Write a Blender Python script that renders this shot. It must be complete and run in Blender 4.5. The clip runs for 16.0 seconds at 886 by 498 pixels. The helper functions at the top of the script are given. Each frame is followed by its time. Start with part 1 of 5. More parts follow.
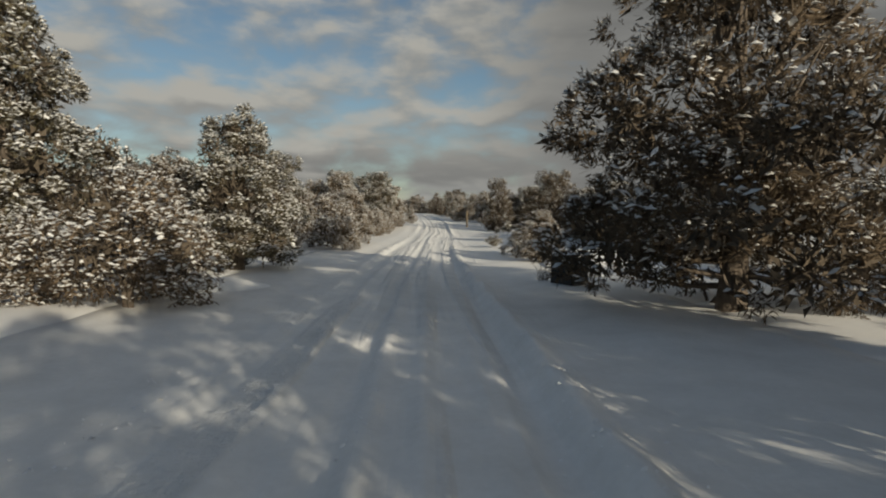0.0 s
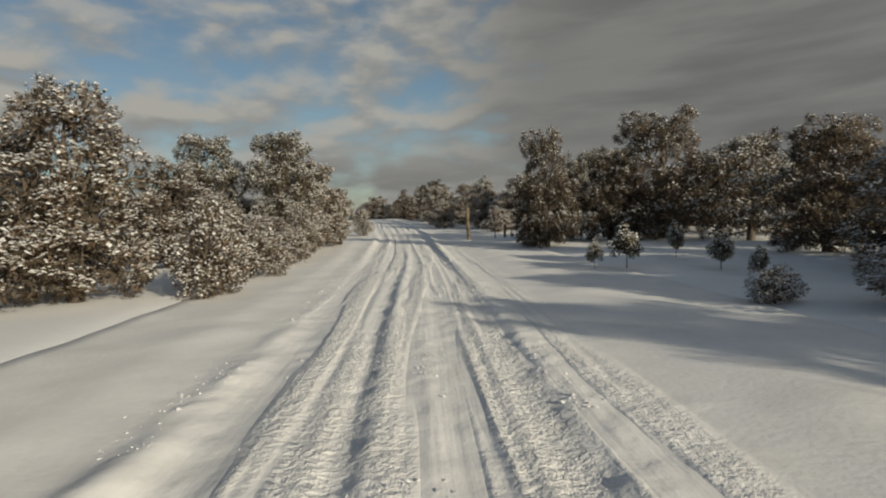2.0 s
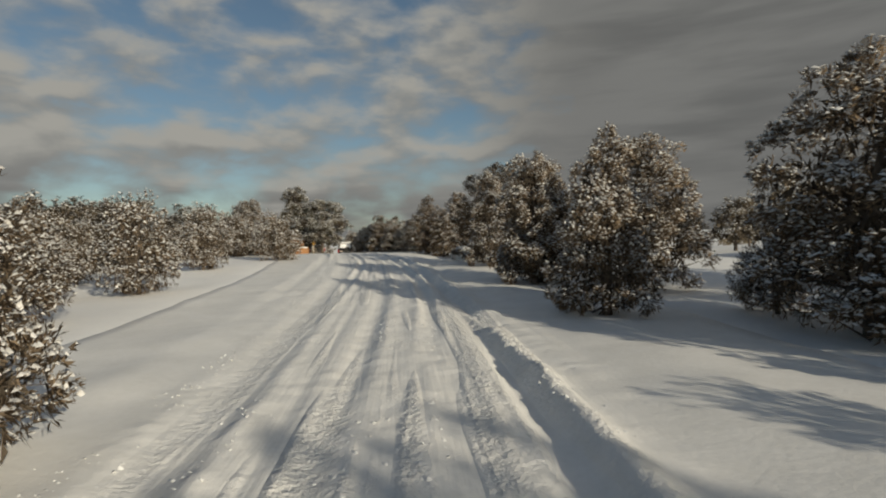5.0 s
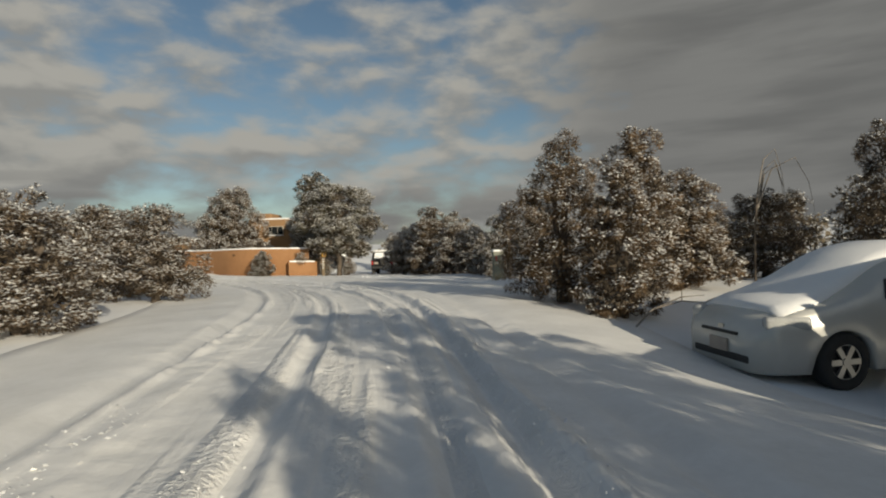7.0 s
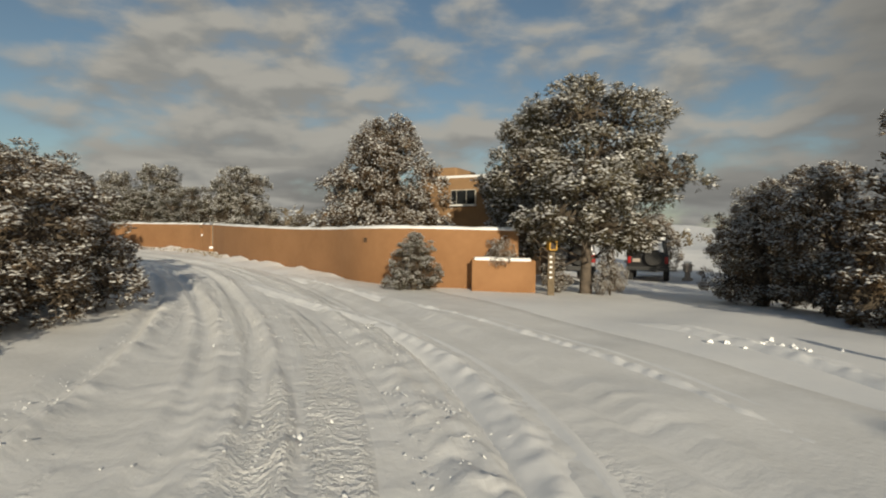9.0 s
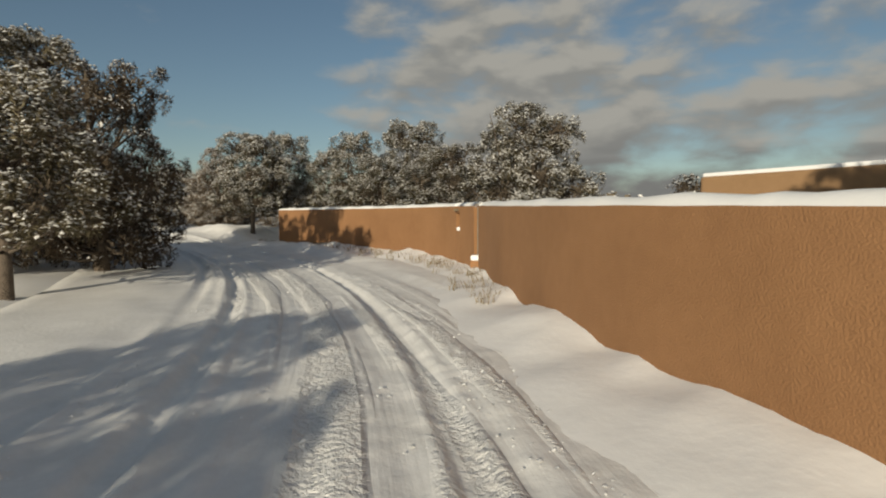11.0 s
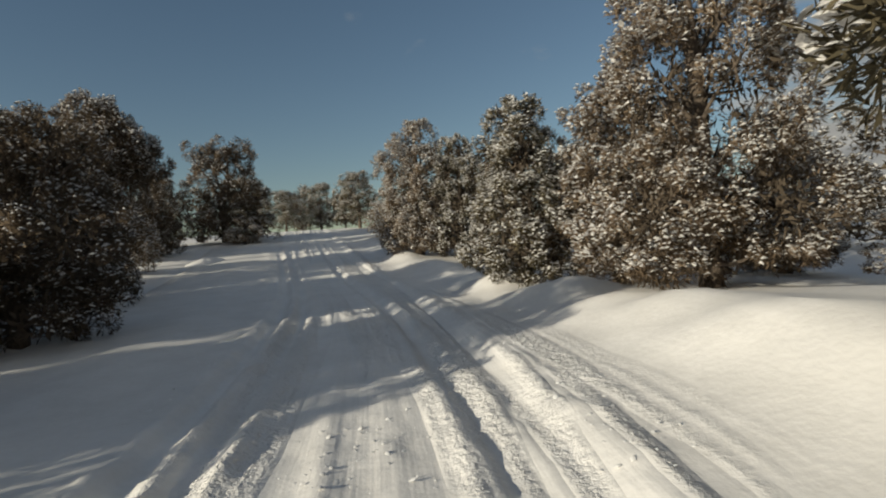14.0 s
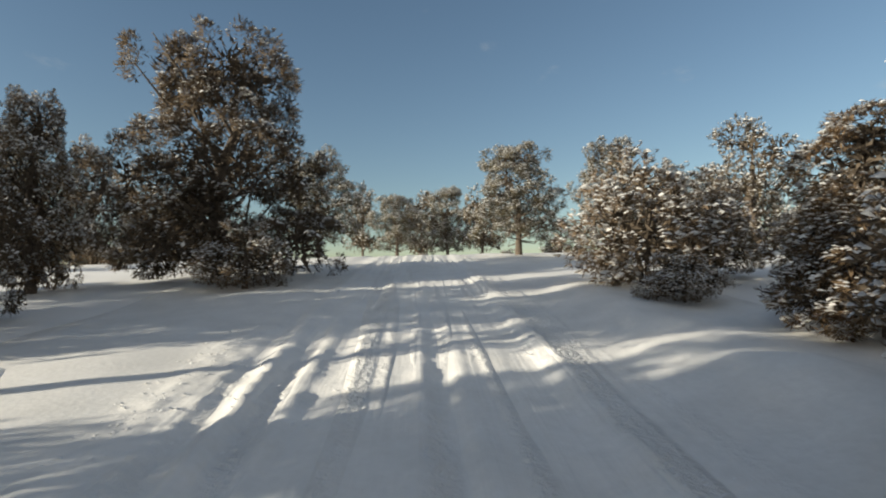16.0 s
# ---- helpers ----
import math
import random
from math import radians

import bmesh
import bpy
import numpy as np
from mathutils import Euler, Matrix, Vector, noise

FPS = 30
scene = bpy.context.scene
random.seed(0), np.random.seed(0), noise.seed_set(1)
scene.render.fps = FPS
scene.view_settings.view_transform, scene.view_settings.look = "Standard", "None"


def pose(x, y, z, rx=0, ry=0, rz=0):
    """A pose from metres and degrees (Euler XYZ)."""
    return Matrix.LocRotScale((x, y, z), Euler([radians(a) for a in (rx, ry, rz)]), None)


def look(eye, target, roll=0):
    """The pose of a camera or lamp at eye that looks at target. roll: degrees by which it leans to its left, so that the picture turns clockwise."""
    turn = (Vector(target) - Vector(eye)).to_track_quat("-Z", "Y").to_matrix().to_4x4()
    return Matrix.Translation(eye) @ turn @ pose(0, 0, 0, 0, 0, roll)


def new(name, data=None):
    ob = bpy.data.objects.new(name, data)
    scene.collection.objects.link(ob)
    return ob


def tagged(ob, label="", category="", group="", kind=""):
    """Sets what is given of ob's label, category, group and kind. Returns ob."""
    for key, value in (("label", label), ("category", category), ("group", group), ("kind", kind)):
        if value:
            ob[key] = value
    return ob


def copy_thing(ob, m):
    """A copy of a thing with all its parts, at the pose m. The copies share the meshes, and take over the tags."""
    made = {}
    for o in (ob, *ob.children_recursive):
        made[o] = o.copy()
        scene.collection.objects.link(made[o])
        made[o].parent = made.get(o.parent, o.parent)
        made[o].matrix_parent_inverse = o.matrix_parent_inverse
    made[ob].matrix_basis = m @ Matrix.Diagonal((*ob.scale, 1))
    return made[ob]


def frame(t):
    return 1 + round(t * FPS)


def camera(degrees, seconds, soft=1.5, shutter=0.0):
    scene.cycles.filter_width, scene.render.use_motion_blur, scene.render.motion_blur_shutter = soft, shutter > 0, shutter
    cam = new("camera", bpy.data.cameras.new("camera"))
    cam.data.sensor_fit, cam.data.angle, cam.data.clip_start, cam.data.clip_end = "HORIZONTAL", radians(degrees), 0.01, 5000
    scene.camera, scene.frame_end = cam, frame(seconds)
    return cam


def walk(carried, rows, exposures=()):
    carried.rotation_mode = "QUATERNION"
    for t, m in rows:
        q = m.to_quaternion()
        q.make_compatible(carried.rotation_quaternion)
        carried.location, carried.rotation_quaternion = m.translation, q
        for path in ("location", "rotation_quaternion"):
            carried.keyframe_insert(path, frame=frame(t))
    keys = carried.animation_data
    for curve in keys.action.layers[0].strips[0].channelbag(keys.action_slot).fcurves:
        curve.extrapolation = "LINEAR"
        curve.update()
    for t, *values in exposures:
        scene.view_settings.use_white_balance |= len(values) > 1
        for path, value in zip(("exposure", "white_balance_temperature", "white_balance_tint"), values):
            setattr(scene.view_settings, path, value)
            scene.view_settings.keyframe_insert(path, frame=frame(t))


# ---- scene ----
cam = camera(76.4, 16.0, soft=2.0)
PATH = [
    (0.0, pose(0.156, -0.158, -0.219, 87.08, -0.35, 0.11)),
    (0.5, pose(-0.184, 5.805, -0.211, 87.07, 0.43, -1.75)),
    (1.0, pose(-0.337, 11.665, -0.202, 87.43, 0.64, -2.48)),
    (1.5, pose(-0.385, 17.347, -0.165, 87.36, 1.15, -2.84)),
    (2.0, pose(-0.351, 22.947, -0.103, 87.53, 2.51, -3.22)),
    (2.5, pose(-0.269, 28.280, -0.041, 87.84, 1.98, -3.66)),
    (3.0, pose(-0.156, 33.317, 0.017, 88.35, 2.74, -3.23)),
    (3.5, pose(-0.114, 37.976, 0.078, 88.98, 2.95, -2.56)),
    (4.0, pose(-0.195, 42.350, 0.168, 89.67, 2.53, -2.12)),
    (4.2, pose(-0.244, 44.060, 0.258, 90.07, 2.11, -1.86)),
    (6.3, pose(-1.460, 65.034, 1.096, 90.81, 1.97, 1.88)),
    (6.5, pose(-1.708, 66.983, 1.223, 90.82, 2.15, 2.41)),
    (7.0, pose(-2.360, 71.731, 1.537, 90.84, 1.57, 4.93)),
    (7.5, pose(-3.255, 76.426, 1.819, 90.12, 0.46, 8.35)),
    (8.0, pose(-4.254, 80.825, 1.955, 89.38, -0.16, 12.97)),
    (8.5, pose(-5.800, 85.046, 1.970, 89.51, -0.33, 18.98)),
    (9.0, pose(-8.060, 89.048, 1.919, 89.29, -0.61, 26.08)),
    (9.5, pose(-10.630, 92.376, 1.919, 89.23, -1.02, 33.69)),
    (9.7, pose(-11.656, 93.479, 1.949, 88.99, -1.53, 36.08)),
    (11.8, pose(-26.341, 103.644, 2.338, 87.62, 2.12, 63.82)),
    (12.0, pose(-27.614, 104.061, 2.354, 87.73, 2.36, 66.18)),
    (12.5, pose(-31.423, 105.044, 2.434, 88.26, 3.13, 72.82)),
    (13.0, pose(-35.365, 105.657, 2.492, 88.83, 3.80, 79.08)),
    (13.5, pose(-39.339, 105.842, 2.612, 89.00, 3.95, 85.02)),
    (14.0, pose(-43.426, 105.671, 2.701, 89.90, 3.80, 91.74)),
    (14.5, pose(-47.448, 105.133, 2.876, 90.81, 4.53, 99.55)),
    (15.0, pose(-51.107, 104.360, 3.048, 91.90, 3.97, 107.04)),
    (15.5, pose(-54.774, 103.257, 3.224, 92.90, 4.26, 108.93)),
    (16.0, pose(-58.488, 102.132, 3.472, 93.02, 1.36, 104.53)),
]

walk(cam, PATH, [(0.0, 0.0, 7000, 6), (1.5, 0.0, 7000, 6), (3.0, -0.25, 7000, 6), (4.2, -0.25, 7000, 6), (6.5, -0.1, 7000, 6), (9.5, -0.08, 7150, 6),
                 (12.0, -0.2, 7000, 6), (13.2, 0.0, 6900, 6), (14.0, -0.05, 6850, 6), (14.6, 0.2, 6950, 6), (15.5, 0.42, 7050, 6), (16.0, 0.6, 6800, 6)])

# ---- daylight: low winter sun, broken cloud ----
SUN_AZ, SUN_EL = 143.0, 15.0
world = bpy.data.worlds.new("winter_sky")
scene.world = world
world.use_nodes = True


def nodes_of(tree):
    tree.nodes.clear()
    return tree.nodes, tree.links


def build_sky():
    n, l = nodes_of(world.node_tree)
    out = n.new("ShaderNodeOutputWorld")
    bg = n.new("ShaderNodeBackground")
    bg.inputs["Strength"].default_value = 0.077
    sky = n.new("ShaderNodeTexSky")
    sky.sky_type = "NISHITA"
    sky.sun_disc = False
    sky.sun_elevation = radians(SUN_EL)
    sky.sun_rotation = radians(SUN_AZ)
    sky.air_density, sky.dust_density, sky.ozone_density = 1.0, 0.4, 2.0
    co = n.new("ShaderNodeTexCoord")
    sep = n.new("ShaderNodeSeparateXYZ")
    l.new(co.outputs["Generated"], sep.inputs[0])

    def m(op, a, b=None, c=None):
        k = n.new("ShaderNodeMath")
        k.operation = op
        for i, v in enumerate((a, b, c)):
            if v is None:
                continue
            if isinstance(v, (int, float)):
                k.inputs[i].default_value = v
            else:
                l.new(v, k.inputs[i])
        return k.outputs[0]

    z = m("ADD", m("MAXIMUM", sep.outputs[2], 0.0), 0.20)
    px, py = m("DIVIDE", sep.outputs[0], z), m("DIVIDE", sep.outputs[1], z)
    plane = n.new("ShaderNodeCombineXYZ")
    l.new(px, plane.inputs[0])
    l.new(py, plane.inputs[1])

    def noise_tex(src, scale, detail, rough, off, stretch=(1.0, 1.0, 1.0)):
        mp = n.new("ShaderNodeMapping")
        mp.inputs["Location"].default_value = off
        mp.inputs["Scale"].default_value = stretch
        l.new(src, mp.inputs[0])
        t = n.new("ShaderNodeTexNoise")
        t.inputs["Scale"].default_value = scale
        t.inputs["Detail"].default_value = detail
        t.inputs["Roughness"].default_value = rough
        t.inputs["Distortion"].default_value = 0.15
        l.new(mp.outputs[0], t.inputs["Vector"])
        return t.outputs[0]

    def span(v, lo, hi, a=0.0, b=1.0):
        k = n.new("ShaderNodeMapRange")
        k.interpolation_type = "SMOOTHSTEP"
        for key, val in (("From Min", lo), ("From Max", hi), ("To Min", a), ("To Max", b)):
            k.inputs[key].default_value = val
        l.new(v, k.inputs["Value"])
        return k.outputs[0]

    big = noise_tex(plane.outputs[0], 0.55, 3, 0.5, (3.1, 1.7, 0))
    puff = noise_tex(co.outputs["Generated"], 8.0, 6, 0.50, (0.4, 5.2, 0.0), (1.0, 1.0, 2.2))
    above = noise_tex(co.outputs["Generated"], 8.0, 3, 0.40, (0.4, 5.2, 0.05), (1.0, 1.0, 2.2))
    band = noise_tex(co.outputs["Generated"], 3.0, 4, 0.5, (7.3, 2.2, 0.0), (1.0, 1.0, 7.0))
    # the deck is broken to the north, thick to the north-east, and ends in the west
    ahead = m("MULTIPLY_ADD", sep.outputs[1], 0.94, m("MULTIPLY", sep.outputs[0], 0.35))
    west = span(ahead, 0.0, 0.36)
    east = m("MULTIPLY", span(sep.outputs[0], -0.16, 0.42), span(sep.outputs[1], 0.0, 0.5))
    cover = m("ADD", m("MULTIPLY", big, 0.34), m("MULTIPLY", puff, 0.70))
    cover = m("ADD", cover, m("MULTIPLY_ADD", west, 0.21, -0.166))
    deck = m("MULTIPLY", span(sep.outputs[0], 0.0, 0.34), span(sep.outputs[1], 0.0, 0.5))
    cover = m("ADD", cover, m("MULTIPLY", deck, 0.26))
    # one large pale cloud to the north-west
    away = m("MULTIPLY_ADD", sep.outputs[0], -0.74, m("MULTIPLY_ADD", sep.outputs[1], 0.61, m("MULTIPLY", sep.outputs[2], 0.27)))
    cover = m("ADD", cover, m("MULTIPLY", span(away, 0.93, 0.985), 0.15))
    low = m("MULTIPLY", span(sep.outputs[2], 0.03, 0.20, 0.10, 0.0), west)
    cover = m("ADD", cover, low)
    # thin bright cloud round the sun, out of view, added to fill the shade
    sunward = m("MULTIPLY_ADD", sep.outputs[1], -0.8, m("MULTIPLY", sep.outputs[0], 0.6))
    south = span(sunward, 0.36, 0.75)
    cover = m("ADD", cover, m("MULTIPLY", south, 0.22))
    density = span(cover, 0.465, 0.70)
    lit = span(m("SUBTRACT", puff, above), -0.12, 0.12)
    thick = m("MULTIPLY", span(m("ADD", east, m("MULTIPLY", band, 0.5)), 0.30, 1.15), west)
    thick = m("MAXIMUM", thick, m("MULTIPLY", m("MULTIPLY", span(sep.outputs[2], 0.06, 0.20, 1.0, 0.0), span(band, 0.40, 0.58)), west))
    thick = m("MULTIPLY", thick, m("SUBTRACT", 1.0, south))

    def blend(f, a, b):
        k = n.new("ShaderNodeMix")
        k.data_type = "RGBA"
        l.new(f, k.inputs["Factor"])
        for key, v in (("A", a), ("B", b)):
            if isinstance(v, tuple):
                k.inputs[key].default_value = (*v, 1)
            else:
                l.new(v, k.inputs[key])
        return k.outputs["Result"]

    puffs = blend(south, blend(lit, (3.5, 3.58, 3.7), (5.1, 5.06, 5.0)), (8.6, 8.3, 7.8))
    tone = blend(thick, puffs, blend(span(band, 0.36, 0.64), (1.9, 1.95, 2.05), (2.65, 2.7, 2.8)))
    mix = n.new("ShaderNodeMix")
    mix.data_type = "RGBA"
    l.new(density, mix.inputs["Factor"])
    l.new(sky.outputs[0], mix.inputs["A"])
    l.new(tone, mix.inputs["B"])
    l.new(mix.outputs["Result"], bg.inputs[0])
    l.new(bg.outputs[0], out.inputs[0])


build_sky()
az, el = radians(SUN_AZ), radians(SUN_EL)
to_sun = Vector((math.sin(az) * math.cos(el), math.cos(az) * math.cos(el), math.sin(el)))
sun = new("sun", bpy.data.lights.new("sun", "SUN"))
sun.data.energy, sun.data.angle, sun.data.color = 4.5, radians(0.6), (1.0, 0.91, 0.77)
sun.matrix_world = look(to_sun * 60, (0, 0, 0))
scene.view_settings.exposure = -0.15


# ---- materials ----
def mat(name, base, rough=0.8, second=None, scale=6.0, bump=0.0, bump_scale=40.0, metal=0.0, island=0.0, spread=0.0, detail=5.0, gloss=0.5):
    """A surface with colour varied at two scales, and fine relief. island, spread: how far pieces differ from one another."""
    ma = bpy.data.materials.new(name)
    ma.use_nodes = True
    n, l = nodes_of(ma.node_tree)
    out, b = n.new("ShaderNodeOutputMaterial"), n.new("ShaderNodeBsdfPrincipled")
    l.new(b.outputs[0], out.inputs[0])
    co = n.new("ShaderNodeTexCoord")
    t1, t2 = n.new("ShaderNodeTexNoise"), n.new("ShaderNodeTexNoise")
    t1.inputs["Scale"].default_value, t1.inputs["Detail"].default_value = scale, detail
    t2.inputs["Scale"].default_value, t2.inputs["Detail"].default_value = scale * 7.3, 3
    l.new(co.outputs["Object"], t1.inputs["Vector"])
    l.new(co.outputs["Object"], t2.inputs["Vector"])
    ad = n.new("ShaderNodeMath")
    ad.operation = "MULTIPLY_ADD"
    l.new(t2.outputs[0], ad.inputs[0])
    ad.inputs[1].default_value = 0.45
    l.new(t1.outputs[0], ad.inputs[2])
    last = ad.outputs[0]
    if island or spread:
        src = n.new("ShaderNodeNewGeometry").outputs["Random Per Island"] if island else n.new("ShaderNodeObjectInfo").outputs["Random"]
        k = n.new("ShaderNodeMath")
        k.operation = "MULTIPLY_ADD"
        l.new(src, k.inputs[0])
        k.inputs[1].default_value = island or spread
        l.new(last, k.inputs[2])
        last = k.outputs[0]
    mr = n.new("ShaderNodeMapRange")
    mr.inputs["From Min"].default_value, mr.inputs["From Max"].default_value = 0.45, 1.0 + island + spread
    l.new(last, mr.inputs["Value"])
    mx = n.new("ShaderNodeMix")
    mx.data_type = "RGBA"
    mx.inputs["A"].default_value = (*base, 1)
    mx.inputs["B"].default_value = (*(second or [c * 0.75 for c in base]), 1)
    l.new(mr.outputs[0], mx.inputs["Factor"])
    l.new(mx.outputs["Result"], b.inputs["Base Color"])
    b.inputs["Roughness"].default_value, b.inputs["Metallic"].default_value = rough, metal
    b.inputs["Specular IOR Level"].default_value = gloss
    if bump:
        t3, bp = n.new("ShaderNodeTexNoise"), n.new("ShaderNodeBump")
        t3.inputs["Scale"].default_value, t3.inputs["Detail"].default_value = bump_scale, 6
        l.new(co.outputs["Object"], t3.inputs["Vector"])
        bp.inputs["Strength"].default_value, bp.inputs["Distance"].default_value = bump, 0.03
        l.new(t3.outputs[0], bp.inputs["Height"])
        l.new(bp.outputs[0], b.inputs["Normal"])
    return ma


SNOW = mat("snow", (0.91, 0.905, 0.89), 0.65, (0.84, 0.84, 0.84), 1.3, 0.14, 9.0)
TRACKED = mat("driven_snow", (0.90, 0.89, 0.87), 0.6, (0.77, 0.76, 0.735), 2.2, 0.12, 20.0)


def add_streaks(ma):
    """Fine relief drawn out along the lane: the lines that tyres press into snow."""
    n, l = ma.node_tree.nodes, ma.node_tree.links
    b = next(q for q in n if q.type == "BSDF_PRINCIPLED")
    first = b.inputs["Normal"].links[0].from_socket
    uv, mp, t, bp = n.new("ShaderNodeUVMap"), n.new("ShaderNodeMapping"), n.new("ShaderNodeTexNoise"), n.new("ShaderNodeBump")
    uv.uv_map = "along"
    mp.inputs["Scale"].default_value = (4.0, 95.0, 1.0)
    t.inputs["Scale"].default_value, t.inputs["Detail"].default_value, t.inputs["Roughness"].default_value = 1.0, 3, 0.5
    bp.inputs["Strength"].default_value, bp.inputs["Distance"].default_value = 0.22, 0.05
    l.new(uv.outputs[0], mp.inputs[0])
    l.new(mp.outputs[0], t.inputs["Vector"])
    sep, ab, mr, mul = n.new("ShaderNodeSeparateXYZ"), n.new("ShaderNodeMath"), n.new("ShaderNodeMapRange"), n.new("ShaderNodeMath")
    ab.operation, mul.operation = "ABSOLUTE", "MULTIPLY"
    for key, val in (("From Min", 0.10), ("From Max", 0.17), ("To Min", 1.0), ("To Max", 0.0)):
        mr.inputs[key].default_value = val
    l.new(uv.outputs[0], sep.inputs[0])
    l.new(sep.outputs[1], ab.inputs[0])
    l.new(ab.outputs[0], mr.inputs["Value"])
    l.new(t.outputs[0], mul.inputs[0])
    l.new(mr.outputs[0], mul.inputs[1])
    l.new(mul.outputs[0], bp.inputs["Height"])
    l.new(first, bp.inputs["Normal"])
    # bands of crumbled snow thrown up beside the tracks
    co, crumb, mp2, where, gate, much, bp2 = (n.new("ShaderNode" + k) for k in ("TexCoord", "TexNoise", "Mapping", "TexNoise", "MapRange", "Math", "Bump"))
    crumb.inputs["Scale"].default_value, crumb.inputs["Detail"].default_value, crumb.inputs["Roughness"].default_value = 17.0, 4, 0.62
    l.new(co.outputs["Object"], crumb.inputs["Vector"])
    mp2.inputs["Scale"].default_value = (1.2, 24.0, 1.0)
    l.new(uv.outputs[0], mp2.inputs[0])
    l.new(mp2.outputs[0], where.inputs["Vector"])
    where.inputs["Scale"].default_value, where.inputs["Detail"].default_value = 1.0, 2
    for key, val in (("From Min", 0.50), ("From Max", 0.58), ("To Min", 0.04), ("To Max", 1.0)):
        gate.inputs[key].default_value = val
    l.new(where.outputs[0], gate.inputs["Value"])
    much.operation = "MULTIPLY"
    l.new(gate.outputs[0], much.inputs[0])
    l.new(mr.outputs[0], much.inputs[1])
    hgt = n.new("ShaderNodeMath")
    hgt.operation = "MULTIPLY"
    l.new(crumb.outputs[0], hgt.inputs[0])
    l.new(much.outputs[0], hgt.inputs[1])
    bp2.inputs["Strength"].default_value, bp2.inputs["Distance"].default_value = 0.75, 0.07
    l.new(hgt.outputs[0], bp2.inputs["Height"])
    l.new(bp.outputs[0], bp2.inputs["Normal"])
    l.new(bp2.outputs[0], b.inputs["Normal"])


add_streaks(TRACKED)


def let_light_through(ma, share):
    """Thin needles pass part of the light on."""
    n, l = ma.node_tree.nodes, ma.node_tree.links
    b = next(q for q in n if q.type == "BSDF_PRINCIPLED")
    out = next(q for q in n if q.type == "OUTPUT_MATERIAL")
    tr, mx = n.new("ShaderNodeBsdfTranslucent"), n.new("ShaderNodeMixShader")
    l.new(b.inputs["Base Color"].links[0].from_socket, tr.inputs["Color"])
    mx.inputs[0].default_value = share
    l.new(b.outputs[0], mx.inputs[1])
    l.new(tr.outputs[0], mx.inputs[2])
    l.new(mx.outputs[0], out.inputs[0])


TREE_SNOW = mat("clinging_snow", (0.83, 0.815, 0.79), 0.8, (0.68, 0.665, 0.64), 8.0, 0.4, 30.0, gloss=0.2)
JUNIPER = mat("juniper_foliage", (0.40, 0.305, 0.21), 0.9, (0.195, 0.147, 0.104), 1.2, island=0.5, gloss=0.1)
PINYON = mat("pinyon_needles", (0.29, 0.25, 0.16), 0.9, (0.137, 0.118, 0.078), 1.2, island=0.5, gloss=0.1)
FAR_GREEN = mat("woodland_foliage", (0.29, 0.238, 0.165), 0.9, (0.14, 0.113, 0.08), 1.2, island=0.5, gloss=0.1)
# darker copy of the juniper foliage, with shade put into its colour
SHADED_JUNIPER = mat("shade_toned_juniper_foliage", (0.235, 0.182, 0.13), 0.9, (0.112, 0.087, 0.063), 1.2, island=0.5, gloss=0.1)
BROWN_JUNIPER = mat("browned_juniper_foliage", (0.33, 0.235, 0.145), 0.9, (0.15, 0.104, 0.067), 1.2, island=0.5, gloss=0.1)
for leafy in (JUNIPER, PINYON, FAR_GREEN, SHADED_JUNIPER, BROWN_JUNIPER):
    let_light_through(leafy, 0.38)
BARK = mat("bark", (0.16, 0.125, 0.095), 0.9, (0.07, 0.055, 0.042), 9.0, 0.8, 35.0)
DEADWOOD = mat("grey_dead_wood", (0.30, 0.26, 0.22), 0.9, (0.16, 0.14, 0.12), 9.0, 0.5, 40.0)
STUCCO = mat("adobe_stucco", (0.335, 0.172, 0.077), 0.92, (0.265, 0.132, 0.057), 0.9, 0.35, 60.0)
HOUSE_STUCCO = mat("house_stucco", (0.34, 0.205, 0.105), 0.92, (0.27, 0.16, 0.08), 0.8, 0.3, 50.0)
POST_WOOD = mat("weathered_post_wood", (0.20, 0.15, 0.09), 0.85, (0.10, 0.075, 0.05), 12.0, 0.6, 50.0)
WINDOW_PAINT = mat("pale_window_paint", (0.62, 0.58, 0.50), 0.6, (0.48, 0.44, 0.38), 6.0)
# twigs toned dark to stand in for the shade inside crowns
SHADE_TWIG = mat("shade_toned_inner_twigs", (0.135, 0.108, 0.081), 0.95, (0.058, 0.047, 0.036), 6.0, gloss=0.1)
GREY_WOOD = mat("grey_weathered_boards", (0.22, 0.19, 0.15), 0.88, (0.12, 0.105, 0.085), 7.0, 0.5, 40.0)
ROCK = mat("dark_rock", (0.12, 0.105, 0.09), 0.9, (0.06, 0.055, 0.05), 5.0, 0.6, 25.0)
DRY_GRASS = mat("dry_weeds", (0.30, 0.23, 0.12), 0.9, (0.16, 0.12, 0.07), 5.0, island=0.4)
TAN_METAL = mat("tan_painted_metal", (0.21, 0.215, 0.165), 0.5, (0.16, 0.165, 0.125), 3.0, 0.05, 60.0)
YELLOW = mat("yellow_plastic", (0.62, 0.33, 0.03), 0.5, (0.5, 0.26, 0.025), 5.0)
RED_PAINT = mat("red_paint", (0.42, 0.04, 0.03), 0.5, (0.3, 0.03, 0.025), 5.0)
INK = mat("dark_brown_paint", (0.06, 0.035, 0.02), 0.7, (0.045, 0.028, 0.016), 9.0)
SILVER_PAINT = mat("silver_white_car_paint", (0.62, 0.61, 0.57), 0.25, (0.56, 0.55, 0.51), 1.5, metal=0.12)
BLACK_PAINT = mat("black_car_paint", (0.018, 0.018, 0.02), 0.3, (0.026, 0.025, 0.025), 2.0)
